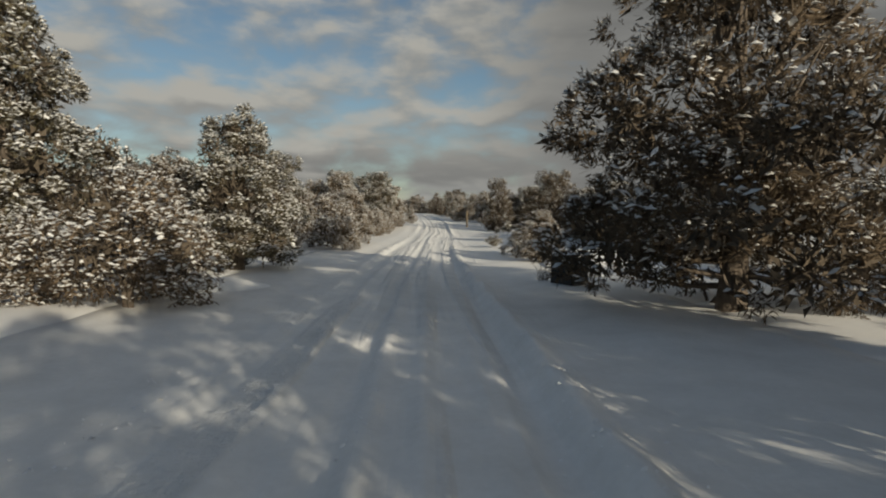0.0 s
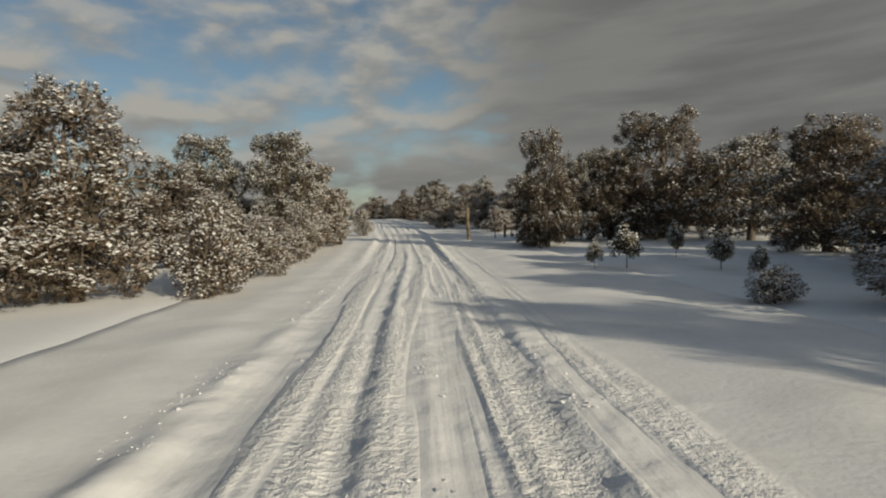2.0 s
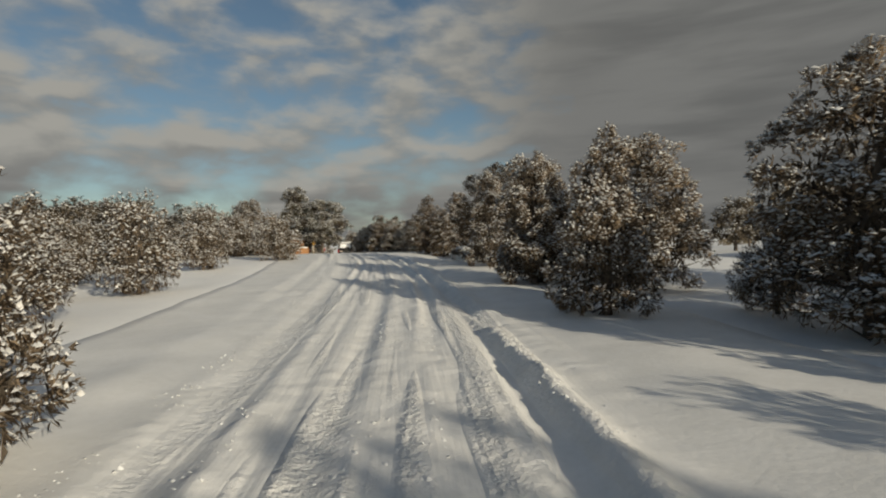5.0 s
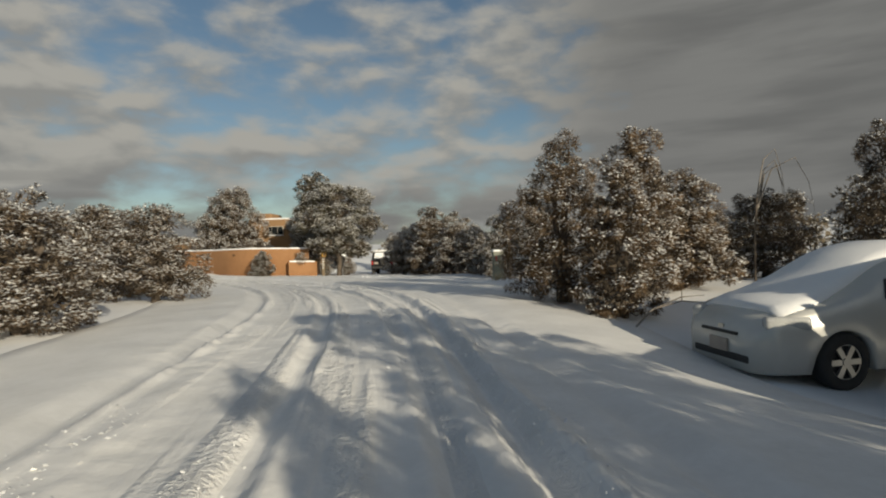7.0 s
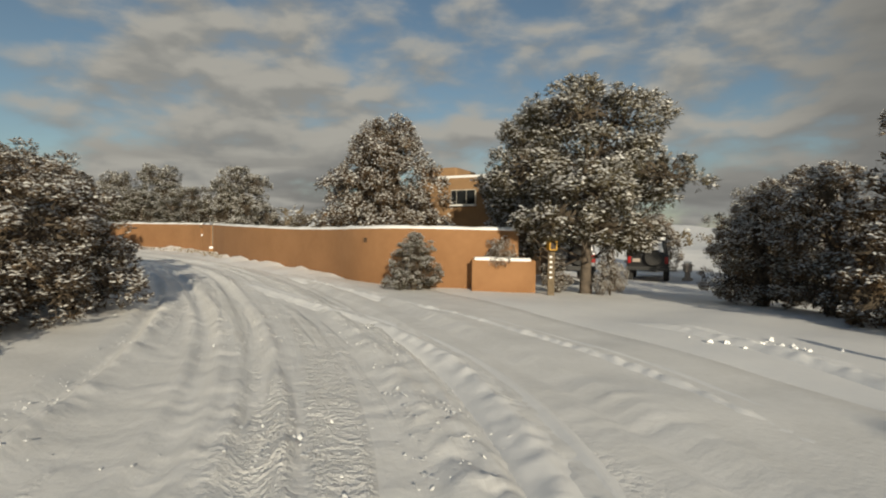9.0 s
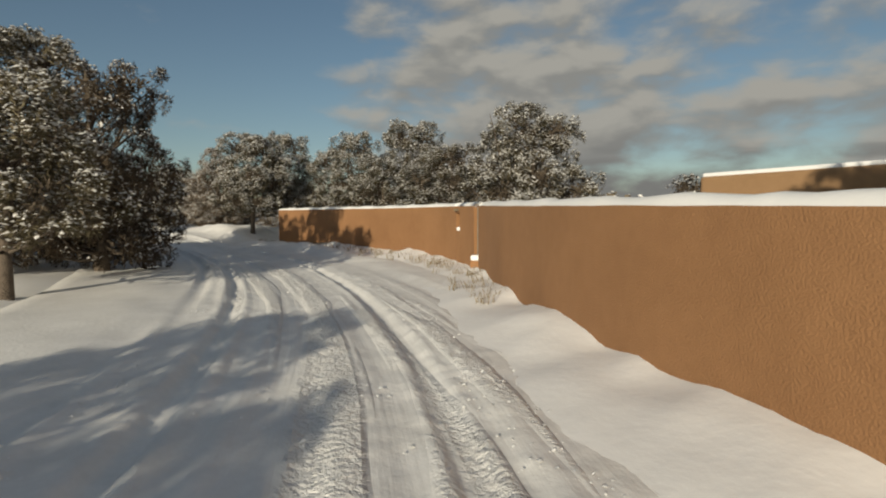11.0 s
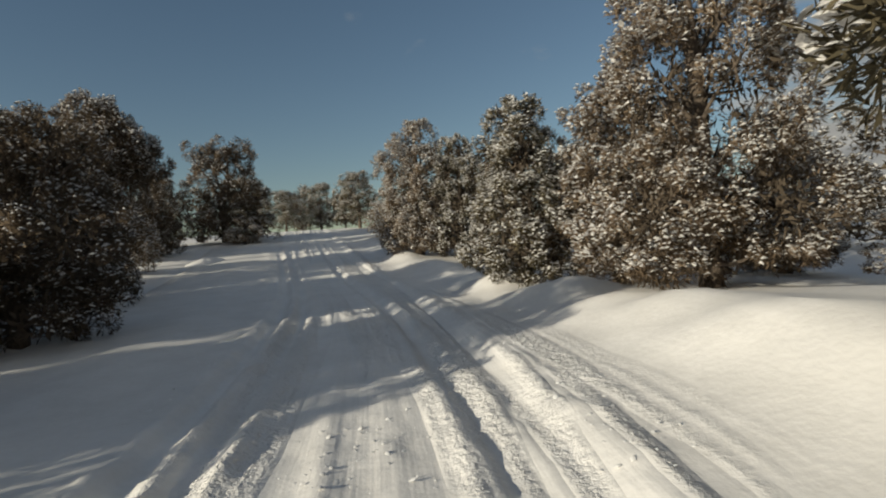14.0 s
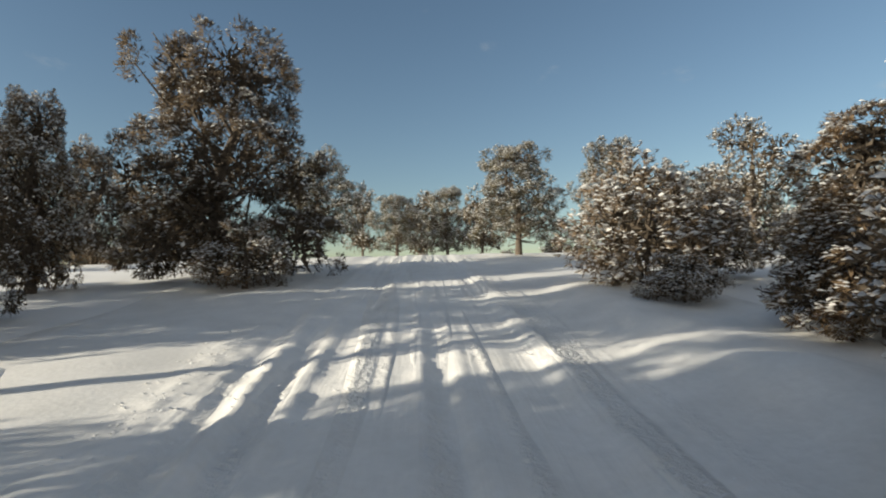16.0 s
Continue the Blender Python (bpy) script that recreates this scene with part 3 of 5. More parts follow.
def foot_bank(x0, x1):
    """Uneven snow heaped along the wall's foot, on the lane's side."""
    line = np.array(stretch(x0, x1, 0.12))
    t = np.gradient(line[:, :2], axis=0)
    t /= np.hypot(t[:, 0], t[:, 1])[:, None]
    outs = np.linspace(0.12, 1.5, 15)
    X, Y = line[:, 0, None] - t[:, 1, None] * outs, line[:, 1, None] + t[:, 0, None] * outs
    f = 1 - (outs - 0.12) / 1.38
    ramp = (np.clip((x0 - line[:, 0]) / 2.5, 0, 1) * np.clip((line[:, 0] - x1) / 2.5, 0, 1))[:, None]
    rough = waves(X.ravel(), Y.ravel(), 51, 2.2, 3).reshape(X.shape)
    Z = land(X.ravel(), Y.ravel()).reshape(X.shape) + (0.15 + 0.06 * rough) * f**1.3 * ramp + 0.02 * rough * f**0.5 * ramp - 0.06 * (1 - f) ** 4 + 0.035 * ramp - 0.02
    n = len(outs)
    i = (np.arange(len(line) - 1)[:, None] * n + np.arange(n - 1)).ravel()
    mesh = mesh_np("snow_bank", np.stack([X.ravel(), Y.ravel(), Z.ravel()], 1), np.stack([i, i + 1, i + n + 1, i + n], 1), SNOW, True)
    return tagged(new("snow_bank", mesh), "uneven bank of snow along the adobe wall's foot", "snow bank", kind="structure")


foot_bank(-16.4, -41.8)

# the raised bed at the wall's end
planter = new("raised_planter")
tagged(planter, "low orange adobe planter against the garden wall", "planter")
ribbon_wall("planter_wall", [(-13.35, 101.42, 1.52), (-13.0, 101.66, 1.52), (-12.55, 101.98, 1.50), (-12.15, 102.28, 1.50)], 0.4, 0.16, STUCCO, 0.04, planter)
ribbon_wall("planter_end", [(-13.30, 101.56, 1.50), (-13.28, 101.75, 1.50), (-13.26, 102.0, 1.50)], 0.4, 0.15, STUCCO, 0.04, planter)
ribbon_wall("planter_return", [(-12.12, 102.33, 1.50), (-12.3, 102.62, 1.50), (-12.45, 102.85, 1.50)], 0.4, 0.15, STUCCO, 0.04, planter)
ribbon_wall("planter_snow", [(-13.3, 101.46, 1.57), (-13.0, 101.66, 1.58), (-12.55, 101.98, 1.56), (-12.17, 102.26, 1.55)], 1.47, 0.15, SNOW, 0.05, planter)
bed = part("bed_snow", box_bm(1.25, 0.34, 0.5, (-12.86, 102.02, 1.2), 0.06, 36.0, 3), SNOW, planter, smooth=True)


# ---- the adobe house behind the wall ----
def house_block(name, x0, x1, y0, y1, z1, parent, turn=0.0):
    cx, cy = (x0 + x1) / 2, (y0 + y1) / 2
    b = part(name, box_bm(x1 - x0, y1 - y0, z1 + 1.0, (cx, cy, (z1 - 1.0) / 2), 0.14, turn, 3), HOUSE_STUCCO, parent, smooth=True)
    part("roof_snow", box_bm(x1 - x0 - 0.1, y1 - y0 - 0.1, 0.14, (cx, cy, z1 + 0.01), 0.06, turn, 3), SNOW, parent, smooth=True)
    return b


house = new("adobe_house")
tagged(house, "flat-roofed tan adobe house with stepped parapets", "house")
house_block("upper_storey", -18.9, -15.6, 109.0, 115.5, 4.45, house)
house_block("west_wing", -28.6, -22.0, 115.0, 120.5, 3.5, house)
part("parapet_step", box_bm(1.6, 2.0, 0.5, (-18.1, 110.1, 4.62), 0.12, 0, 3), HOUSE_STUCCO, house, smooth=True)
window = part("window", box_bm(1.06, 0.10, 0.60, (-16.95, 108.99, 3.66), 0.015), WINDOW_PAINT, house, "window with thin pale frames")
for x, w in ((-17.34, 0.20), (-17.02, 0.38), (-16.63, 0.34)):
    part("pane", box_bm(w, 0.03, 0.53, (x, 108.93, 3.66), 0.004), CAR_GLASS, window)
part("window_sill_snow", box_bm(1.10, 0.16, 0.06, (-16.95, 108.92, 3.34), 0.025, 0, 3), SNOW, house, smooth=True)

# ---- vehicles ----
def place(ob, x, y, heading, z=None):
    """Stand a thing on the snow, its front towards the heading (degrees left of +y)."""
    ob.matrix_basis = pose(x, y, land_z(x, y) if z is None else z, 0, 0, heading)
    return ob


def loft(sections):
    """A closed body from half sections [(x, z), ...] at stations along y."""
    k = len(sections[0][1])
    vs, fs = [], []
    for y, half in sections:
        ring = [(x, y, z) for x, z in half] + [(-x, y, z) for x, z in reversed(half)]
        vs += ring
    n = 2 * k
    for i in range(len(sections) - 1):
        for j in range(n):
            q = (j + 1) % n
            fs.append((i * n + j, i * n + q, (i + 1) * n + q, (i + 1) * n + j))
    fs.append(tuple(range(n))[::-1])
    fs.append(tuple(range((len(sections) - 1) * n, len(sections) * n)))
    return vs, fs


def wheel(parent, x, y, r, wide, rim_mat, label=""):
    """A tyre and a spoked rim on the axle (x, y) of a vehicle."""
    side = 1 if x > 0 else -1
    w = new("wheel")
    under(w, parent)
    prof = [(r * 0.60, -0.5), (r * 0.90, -0.5), (r * 0.98, -0.38), (r, -0.2), (r, 0.2), (r * 0.98, 0.38), (r * 0.90, 0.5), (r * 0.60, 0.5)]
    vs, fs, n = [], [], 28
    for i in range(n):
        a = 2 * math.pi * i / n
        vs += [(x + o * wide, y + q * math.cos(a), r + q * math.sin(a)) for q, o in prof]
    for i in range(n):
        for j in range(len(prof)):
            p, q = i * len(prof), ((i + 1) % n) * len(prof)
            jj = (j + 1) % len(prof)
            fs.append((p + j, p + jj, q + jj, q + j))
    me = mesh_of("tyre", vs, fs, TYRE)
    ob = new("tyre", me)
    ob.parent = w
    bm = bmesh.new()
    m = Matrix.Translation((x + side * wide * 0.40, y, r)) @ Matrix.Rotation(math.pi / 2, 4, "Y")
    bmesh.ops.create_cone(bm, cap_ends=True, segments=28, radius1=r * 0.62, radius2=r * 0.62, depth=0.02, matrix=Matrix.Translation((x + side * wide * 0.2, y, r)) @ Matrix.Rotation(math.pi / 2, 4, "Y"))
    part("rim_well", bm, TRIM, w)
    bm = bmesh.new()
    bmesh.ops.create_cone(bm, cap_ends=True, segments=16, radius1=r * 0.15, radius2=r * 0.12, depth=0.05, matrix=m)
    for i in range(6):
        a = math.pi / 3 * i
        res = bmesh.ops.create_cube(bm, size=1)
        mm = Matrix.Translation((x + side * wide * 0.40, y, r)) @ Matrix.Rotation(a, 4, "X") @ Matrix.Translation((0, r * 0.34, 0)) @ Matrix.Diagonal((0.03, r * 0.48, r * 0.19, 1))
        bmesh.ops.transform(bm, matrix=mm, verts=res["verts"])
    for i in range(28):
        a0, a1 = 2 * math.pi * i / 28, 2 * math.pi * (i + 1) / 28
        q = [bm.verts.new((x + side * wide * o, y + rr * r * math.cos(a), r + rr * r * math.sin(a))) for a, rr, o in ((a0, 0.56, 0.42), (a1, 0.56, 0.42), (a1, 0.64, 0.46), (a0, 0.64, 0.46))]
        bm.faces.new(q)
    part("rim", bm, rim_mat, w, label)
    return w


def panel(name, corners, material, parent, out=(0, 0, 0), thick=0.006, label=""):
    """A thin plate over four or more corners, pushed out along a way."""
    o = Vector(out)
    a = [Vector(c) + o for c in corners]
    nrm = (a[1] - a[0]).cross(a[2] - a[0]).normalized() * thick
    vs = [*a, *[p + nrm for p in a]]
    n = len(a)
    fs = [tuple(range(n))[::-1], tuple(range(n, 2 * n))] + [(i, (i + 1) % n, n + (i + 1) % n, n + i) for i in range(n)]
    ob = under(new(name, mesh_of(name, vs, fs, material, False)), parent)
    return tagged(ob, label)


def smoothed(v, knots, values):
    """A soft curve through knots."""
    x = np.asarray(v, float)
    p, q = np.asarray(knots, float), np.asarray(values, float)
    m = np.gradient(q, p)
    i = np.clip(np.searchsorted(p, x, side="right") - 1, 0, len(p) - 2)
    h = p[i + 1] - p[i]
    u = (x - p[i]) / h
    return (2 * u**3 - 3 * u**2 + 1) * q[i] + (u**3 - 2 * u**2 + u) * h * m[i] + (-2 * u**3 + 3 * u**2) * q[i + 1] + (u**3 - u**2) * h * m[i + 1]


def hatchback():
    """A five-door hatchback, nose towards +y, half buried in snow on top."""
    car = new("parked_hatchback")
    ys = np.r_[np.arange(-2.2, 2.16, 0.07), 2.2]
    KY = [-2.2, -2.0, -1.5, -0.7, 0.1, 0.6, 1.1, 1.5, 1.9, 2.1, 2.2]
    top = smoothed(ys, KY, [0.98, 1.12, 1.34, 1.47, 1.47, 1.36, 1.12, 0.97, 0.86, 0.74, 0.60])
    belt = smoothed(ys, KY, [0.92, 0.95, 0.96, 0.94, 0.92, 0.91, 0.90, 0.86, 0.78, 0.68, 0.54])
    wide = smoothed(ys, KY, [0.70, 0.79, 0.85, 0.87, 0.87, 0.87, 0.86, 0.84, 0.77, 0.68, 0.54])
    roof = smoothed(ys, KY, [0.50, 0.54, 0.57, 0.58, 0.58, 0.56, 0.60, 0.66, 0.62, 0.52, 0.38])
    low = np.full(len(ys), 0.20)
    for axle in (1.32, -1.38):
        d = np.abs(ys - axle)
        low = np.maximum(low, np.where(d < 0.345, 0.30 + np.sqrt(np.maximum(0.345**2 - d**2, 0)), 0.20))
    secs, cap = [], []
    for y, t, b, w, r, lo in zip(ys, top, belt, wide, roof, low):
        b = min(b, t - 0.03)
        mid = max(lo + 0.02, min(0.55, b - 0.04))
        secs.append((y, [(0.02, lo), (w * 0.93, lo), (w * 0.985, lo + 0.01), (w, mid), (w * 0.985, (mid + b) / 2), (w * 0.95, b), ((w * 0.95 + r) / 2 + 0.03, (b + t) / 2), (r + 0.02, t - 0.05), (r * 0.75, t - 0.005), (0.02, t)]))
        cap.append((y, [(0.02, t - 0.03), (r * 0.78, t - 0.035), (r + 0.01, t - 0.06), (r + 0.015, t - 0.03), (r * 0.75, t + 0.045), (0.02, t + 0.055)]))
    body = under(new("body", mesh_of("body", *loft(secs), SILVER_PAINT)), car)
    tagged(under(new("snow_blanket", mesh_of("snow_blanket", *loft([c for c in cap if -2.1 < c[0] < 1.98]), SNOW)), car), "smooth snow over bonnet, windscreen and roof")
    part("underbody", box_bm(1.3, 3.9, 0.35, (0, 0, 0.40), 0.05), TRIM, car)
    for sx in (1, -1):
        for axle in (1.32, -1.38):
            wheel(car, sx * 0.745, axle, 0.315, 0.20, ALLOY)
        def side(y, f):
            i = int(np.argmin(np.abs(ys - y)))
            b, t, w, r = min(belt[i], top[i] - 0.03), top[i], wide[i], roof[i]
            x0, x1, x2 = w * 0.95, (w * 0.95 + r) / 2 + 0.03, r + 0.02
            z0, z1, z2 = b, (b + t) / 2, t - 0.05
            return (sx * np.interp(f, [0, 0.5, 1], [x0, x1, x2]), y, float(np.interp(f, [0, 0.5, 1], [z0, z1, z2])))
        for y0, y1, f0, f1 in ((0.02, 0.62, 0.86, 0.62), (-0.80, -0.06, 0.86, 0.88), (-1.35, -0.88, 0.74, 0.86)):
            q = [side(y0, 0.10), side(y1, 0.10), side(y1, f1), side(y0, f0)]
            panel("side_window", q if sx > 0 else q[::-1], CAR_GLASS, car, (sx * 0.008, 0, 0.004), 0.006)
        panel("pillar_strip", [side(0.72, 0.12), side(0.78, 0.12), side(0.68, 0.60), side(0.64, 0.60)][:: sx], TRIM, car, (sx * 0.012, 0, 0.004))
        mirror = part("mirror", box_bm(0.20, 0.12, 0.14, (sx * 0.98, 0.62, 0.98), 0.045, 0, 3), SILVER_PAINT, car, smooth=True)
        part("mirror_stalk", box_bm(0.10, 0.05, 0.04, (sx * 0.87, 0.62, 0.93), 0.01), TRIM, mirror)
        part("headlight", box_bm(0.14, 0.46, 0.15, (sx * 0.675, 1.88, 0.745), 0.05, sx * 24, 3), LAMP_GLASS, car, "clear wrap-round headlight", smooth=True)
        part("tail_lamp", box_bm(0.10, 0.12, 0.34, (sx * 0.66, -2.1, 0.86), 0.03), TAIL_RED, car)
        for y in (-0.15, -1.02):
            part("door_handle", box_bm(0.02, 0.17, 0.03, (sx * 0.855, y, 0.80), 0.008), SILVER_PAINT, car)
    part("lower_grille", box_bm(0.98, 0.10, 0.11, (0, 2.155, 0.335), 0.03), TRIM, car, "black bumper intake")
    part("upper_grille", box_bm(0.62, 0.06, 0.035, (0, 2.19, 0.60), 0.012), TRIM, car)
    part("number_plate", box_bm(0.31, 0.02, 0.15, (0, 2.215, 0.45), 0.005), PLATE, car, "blank number plate")
    part("badge", box_bm(0.10, 0.02, 0.06, (0, 2.17, 0.655), 0.01), ALLOY, car)
    return tagged(car, "silver-white hatchback under fresh snow, parked off the lane", "car")


def pickup():
    """A dark lifted pick-up seen from the front, snow on its bonnet."""
    car = new("parked_pickup")
    part("body", box_bm(1.78, 4.5, 0.50, (0, -0.1, 0.98), 0.09, 0, 3), BLACK_PAINT, car, smooth=True)
    part("bonnet", box_bm(1.66, 1.35, 0.26, (0, 1.42, 1.22), 0.09, 0, 3), BLACK_PAINT, car, smooth=True)
    bm = box_bm(1.60, 1.75, 0.62, (0, -0.25, 1.55), 0.10, 0, 3)
    for v in bm.verts:
        if v.co.z > 1.6:
            v.co.x *= 0.86
            v.co.y = -0.25 + (v.co.y + 0.25) * 0.78
    part("cab", bm, BLACK_PAINT, car, smooth=True)
    panel("windscreen", [(-0.66, 0.58, 1.40), (0.66, 0.58, 1.40), (0.60, 0.44, 1.78), (-0.60, 0.44, 1.78)], CAR_GLASS, car, (0, 0.03, 0))
    for sx in (1, -1):
        q = [(sx * 0.80, 0.42, 1.36), (sx * 0.80, -0.92, 1.36), (sx * 0.71, -0.80, 1.76), (sx * 0.71, 0.30, 1.76)]
        panel("side_window", q if sx < 0 else q[::-1], CAR_GLASS, car, (sx * 0.02, 0, 0))
        part("headlight", box_bm(0.30, 0.06, 0.20, (sx * 0.66, 2.12, 1.08), 0.02), LAMP_GLASS, car, "square glass headlight")
        part("indicator", box_bm(0.08, 0.06, 0.20, (sx * 0.85, 2.10, 1.08), 0.02), LAMP_GLASS, car)
        part("bumper_guard", box_bm(0.10, 0.14, 0.36, (sx * 0.36, 2.28, 0.80), 0.03), TRIM, car)
        part("mirror", box_bm(0.22, 0.10, 0.22, (sx * 1.02, 0.52, 1.42), 0.03), TRIM, car)
        for y in (1.42, -1.45):
            wheel(car, sx * 0.78, y, 0.40, 0.28, TRIM)
            part("wheel_arch", box_bm(0.20, 0.98, 0.10, (sx * 0.86, y, 0.86), 0.04), TRIM, car)
    part("grille", box_bm(0.98, 0.07, 0.22, (0, 2.12, 1.08), 0.02), TRIM, car)
    for i in range(3):
        part("grille_bar", box_bm(0.96, 0.03, 0.025, (0, 2.165, 1.01 + 0.07 * i), 0.006), DARK_METAL, car)
    part("bumper", box_bm(1.84, 0.22, 0.24, (0, 2.22, 0.72), 0.05, 0, 3), DARK_METAL, car, smooth=True)
    part("chassis", box_bm(1.2, 4.2, 0.24, (0, -0.1, 0.62), 0.03), TRIM, car)
    part("load_bed", box_bm(1.66, 1.5, 0.30, (0, -1.55, 1.30), 0.05), BLACK_PAINT, car)
    tagged(part("bonnet_snow", box_bm(1.56, 1.25, 0.12, (0, 1.42, 1.40), 0.055, 0, 3), SNOW, car, smooth=True), "thick snow on the bonnet")
    part("roof_snow", box_bm(1.30, 1.25, 0.14, (0, -0.27, 1.91), 0.06, 0, 3), SNOW, car, smooth=True)
    part("bumper_snow", box_bm(1.6, 0.18, 0.06, (0, 2.22, 0.86), 0.025, 0, 3), SNOW, car, smooth=True)
    return tagged(car, "dark lifted pick-up with snow on its bonnet", "pickup truck")


def offroader(paint, label):
    """A square off-roader seen from behind, spare wheel on its door."""
    car = new("parked_offroader")
    bm = box_bm(1.70, 3.9, 0.72, (0, 0, 0.82), 0.08, 0, 3)
    part("body", bm, paint, car, smooth=True)
    bm = box_bm(1.60, 2.3, 0.68, (0, -0.72, 1.46), 0.09, 0, 3)
    for v in bm.verts:
        if v.co.z > 1.5:
            v.co.x *= 0.85
            v.co.y = -0.72 + (v.co.y + 0.72) * 0.86
    part("cabin", bm, paint, car, smooth=True)
    panel("rear_window", [(0.62, -1.86, 1.26), (-0.62, -1.86, 1.26), (-0.54, -1.73, 1.70), (0.54, -1.73, 1.70)], SNOW, car, (0, -0.02, 0), 0.03, "rear window plastered with snow")
    for sx in (1, -1):
        q = [(sx * 0.81, 0.30, 1.24), (sx * 0.81, -1.70, 1.24), (sx * 0.70, -1.58, 1.70), (sx * 0.70, 0.14, 1.70)]
        panel("side_window", q if sx < 0 else q[::-1], CAR_GLASS, car, (sx * 0.012, 0, 0))
        part("tail_lamp", box_bm(0.14, 0.05, 0.28, (sx * 0.74, -1.96, 0.92), 0.015), TAIL_RED, car)
        for y in (1.2, -1.25):
            wheel(car, sx * 0.74, y, 0.36, 0.24, TRIM)
    part("bumper", box_bm(1.66, 0.16, 0.18, (0, -2.0, 0.56), 0.04), TRIM, car)
    spare = new("spare_wheel")
    under(spare, car)
    bm = bmesh.new()
    bmesh.ops.create_cone(bm, cap_ends=True, segments=28, radius1=0.37, radius2=0.33, depth=0.22, matrix=Matrix.Translation((0.22, -2.06, 1.02)) @ Matrix.Rotation(math.pi / 2, 4, "X"))
    part("spare_cover", bm, TYRE, spare, "black spare wheel cover")
    part("number_plate", box_bm(0.31, 0.02, 0.15, (-0.46, -1.965, 0.90), 0.005), PLATE, car, "blank number plate")
    part("roof_snow", box_bm(1.36, 1.95, 0.14, (0, -0.74, 1.83), 0.06, 0, 3), SNOW, car, smooth=True)
    part("bonnet_snow", box_bm(1.5, 1.25, 0.10, (0, 1.25, 1.21), 0.045, 0, 3), SNOW, car, smooth=True)
    return tagged(car, label, "off-road car")


hatch = hatchback()
hatch.matrix_basis = pose(2.42, 79.22, land_z(2.42, 79.22) - 0.02, -1.5, -1.8, 105.0)
place(pickup(), 3.2, 76.5, 140.0)
place(offroader(BLACK_PAINT, "black off-roader with snowy roof and spare wheel"), -10.9, 116.4, 4.0)
place(offroader(GREY_PAINT, "grey off-roader parked behind the wall's end"), -13.4, 110.9, 20.0)

# ---- posts, boxes, mounds and other small things by the lane ----
def round_post(name, x, y, h, r, material, label, category, lean=(0, 0), snow=True, sides=12):
    root = new(name)
    z = land_z(x, y)
    root.matrix_basis = pose(x, y, z)
    v, f = tube([(0, 0, -0.3), (lean[0] * 0.5, lean[1] * 0.5, h * 0.5), (lean[0], lean[1], h - 0.015), (lean[0], lean[1], h)], [r, r * 0.98, r * 0.96, r * 0.84], sides)
    under(new("shaft", mesh_of("shaft", v, f, material)), root)
    if snow:
        part("post_snow", box_bm(r * 1.6, r * 1.6, 0.05, (lean[0], lean[1], h + 0.015), 0.022, 0, 3), SNOW, root, smooth=True)
    return tagged(root, label, category)


round_post("fence_post", 2.06, 46.74, 1.40, 0.08, POST_WOOD, "thick weathered wooden post with a pale sawn top", "post", (-0.02, 0.03), False)
round_post("fence_post", 3.79, 47.96, 0.62, 0.06, POST_WOOD, "short dark wooden post in the snow", "post", (0.05, 0.02))
marker = round_post("snow_marker", 3.34, 47.73, 1.05, 0.016, DARK_METAL, "thin snow marker rod with a red top", "marker", (-0.03, 0.0), False, 6)
v, f = tube([(-0.03, 0, 1.04), (-0.035, 0, 1.36)], [0.017, 0.015], 6)
tagged(under(new("red_tip", mesh_of("red_tip", v, f, RED_PAINT)), marker), "red painted tip")
round_post("utility_post", -1.81, 90.37, 2.30, 0.065, BARK, "tall slim dark wooden post by the drive", "post", (0.01, 0.0), False)


def cabinet(name, x, y, turn, sx, sy, sz, material, label, category, lift=0.0):
    root = new(name)
    root.matrix_basis = pose(x, y, land_z(x, y) + lift, 0, 0, turn)
    body = part("cabinet_body", box_bm(sx, sy, sz + 0.1, (0, 0, sz / 2 - 0.05), 0.015), material, root)
    part("cabinet_lid", box_bm(sx + 0.04, sy + 0.04, 0.05, (0, 0, sz + 0.01), 0.012), material, root)
    part("front_door", box_bm(sx * 0.86, 0.015, sz * 0.8, (0, -sy / 2 - 0.006, sz * 0.5), 0.004), material, root)
    part("latch", box_bm(0.03, 0.02, 0.08, (sx * 0.3, -sy / 2 - 0.02, sz * 0.5), 0.005), DARK_METAL, root)
    part("lid_snow", box_bm(sx + 0.01, sy + 0.01, 0.08, (0, 0, sz + 0.065), 0.035, 0, 3), SNOW, root, smooth=True)
    return tagged(root, label, category)


cabinet("utility_cabinet", 2.44, 10.05, 38.0, 0.48, 0.48, 0.51, DARK_METAL, "dark green-black utility cabinet with snow on its lid", "utility box")
pedestal = cabinet("utility_pedestal", -2.16, 90.10, 12.0, 0.34, 0.26, 0.84, TAN_METAL, "pale tan utility pedestal beside the tall post", "utility box")
part("warning_mark", box_bm(0.05, 0.006, 0.16, (-0.08, -0.147, 0.66), 0.002), RED_PAINT, pedestal, "red warning mark")
mailbox = cabinet("roadside_box", -1.56, 87.1, 15.0, 0.42, 0.34, 0.27, DARK_METAL, "dark box on a short post, snow on top", "mailbox", 0.34)
v, f = tube([(-0.05, -0.05, -0.7), (-0.03, -0.03, 0.0)], [0.03, 0.03], 8)
under(new("leg", mesh_of("leg", v, f, DARK_METAL)), mailbox)

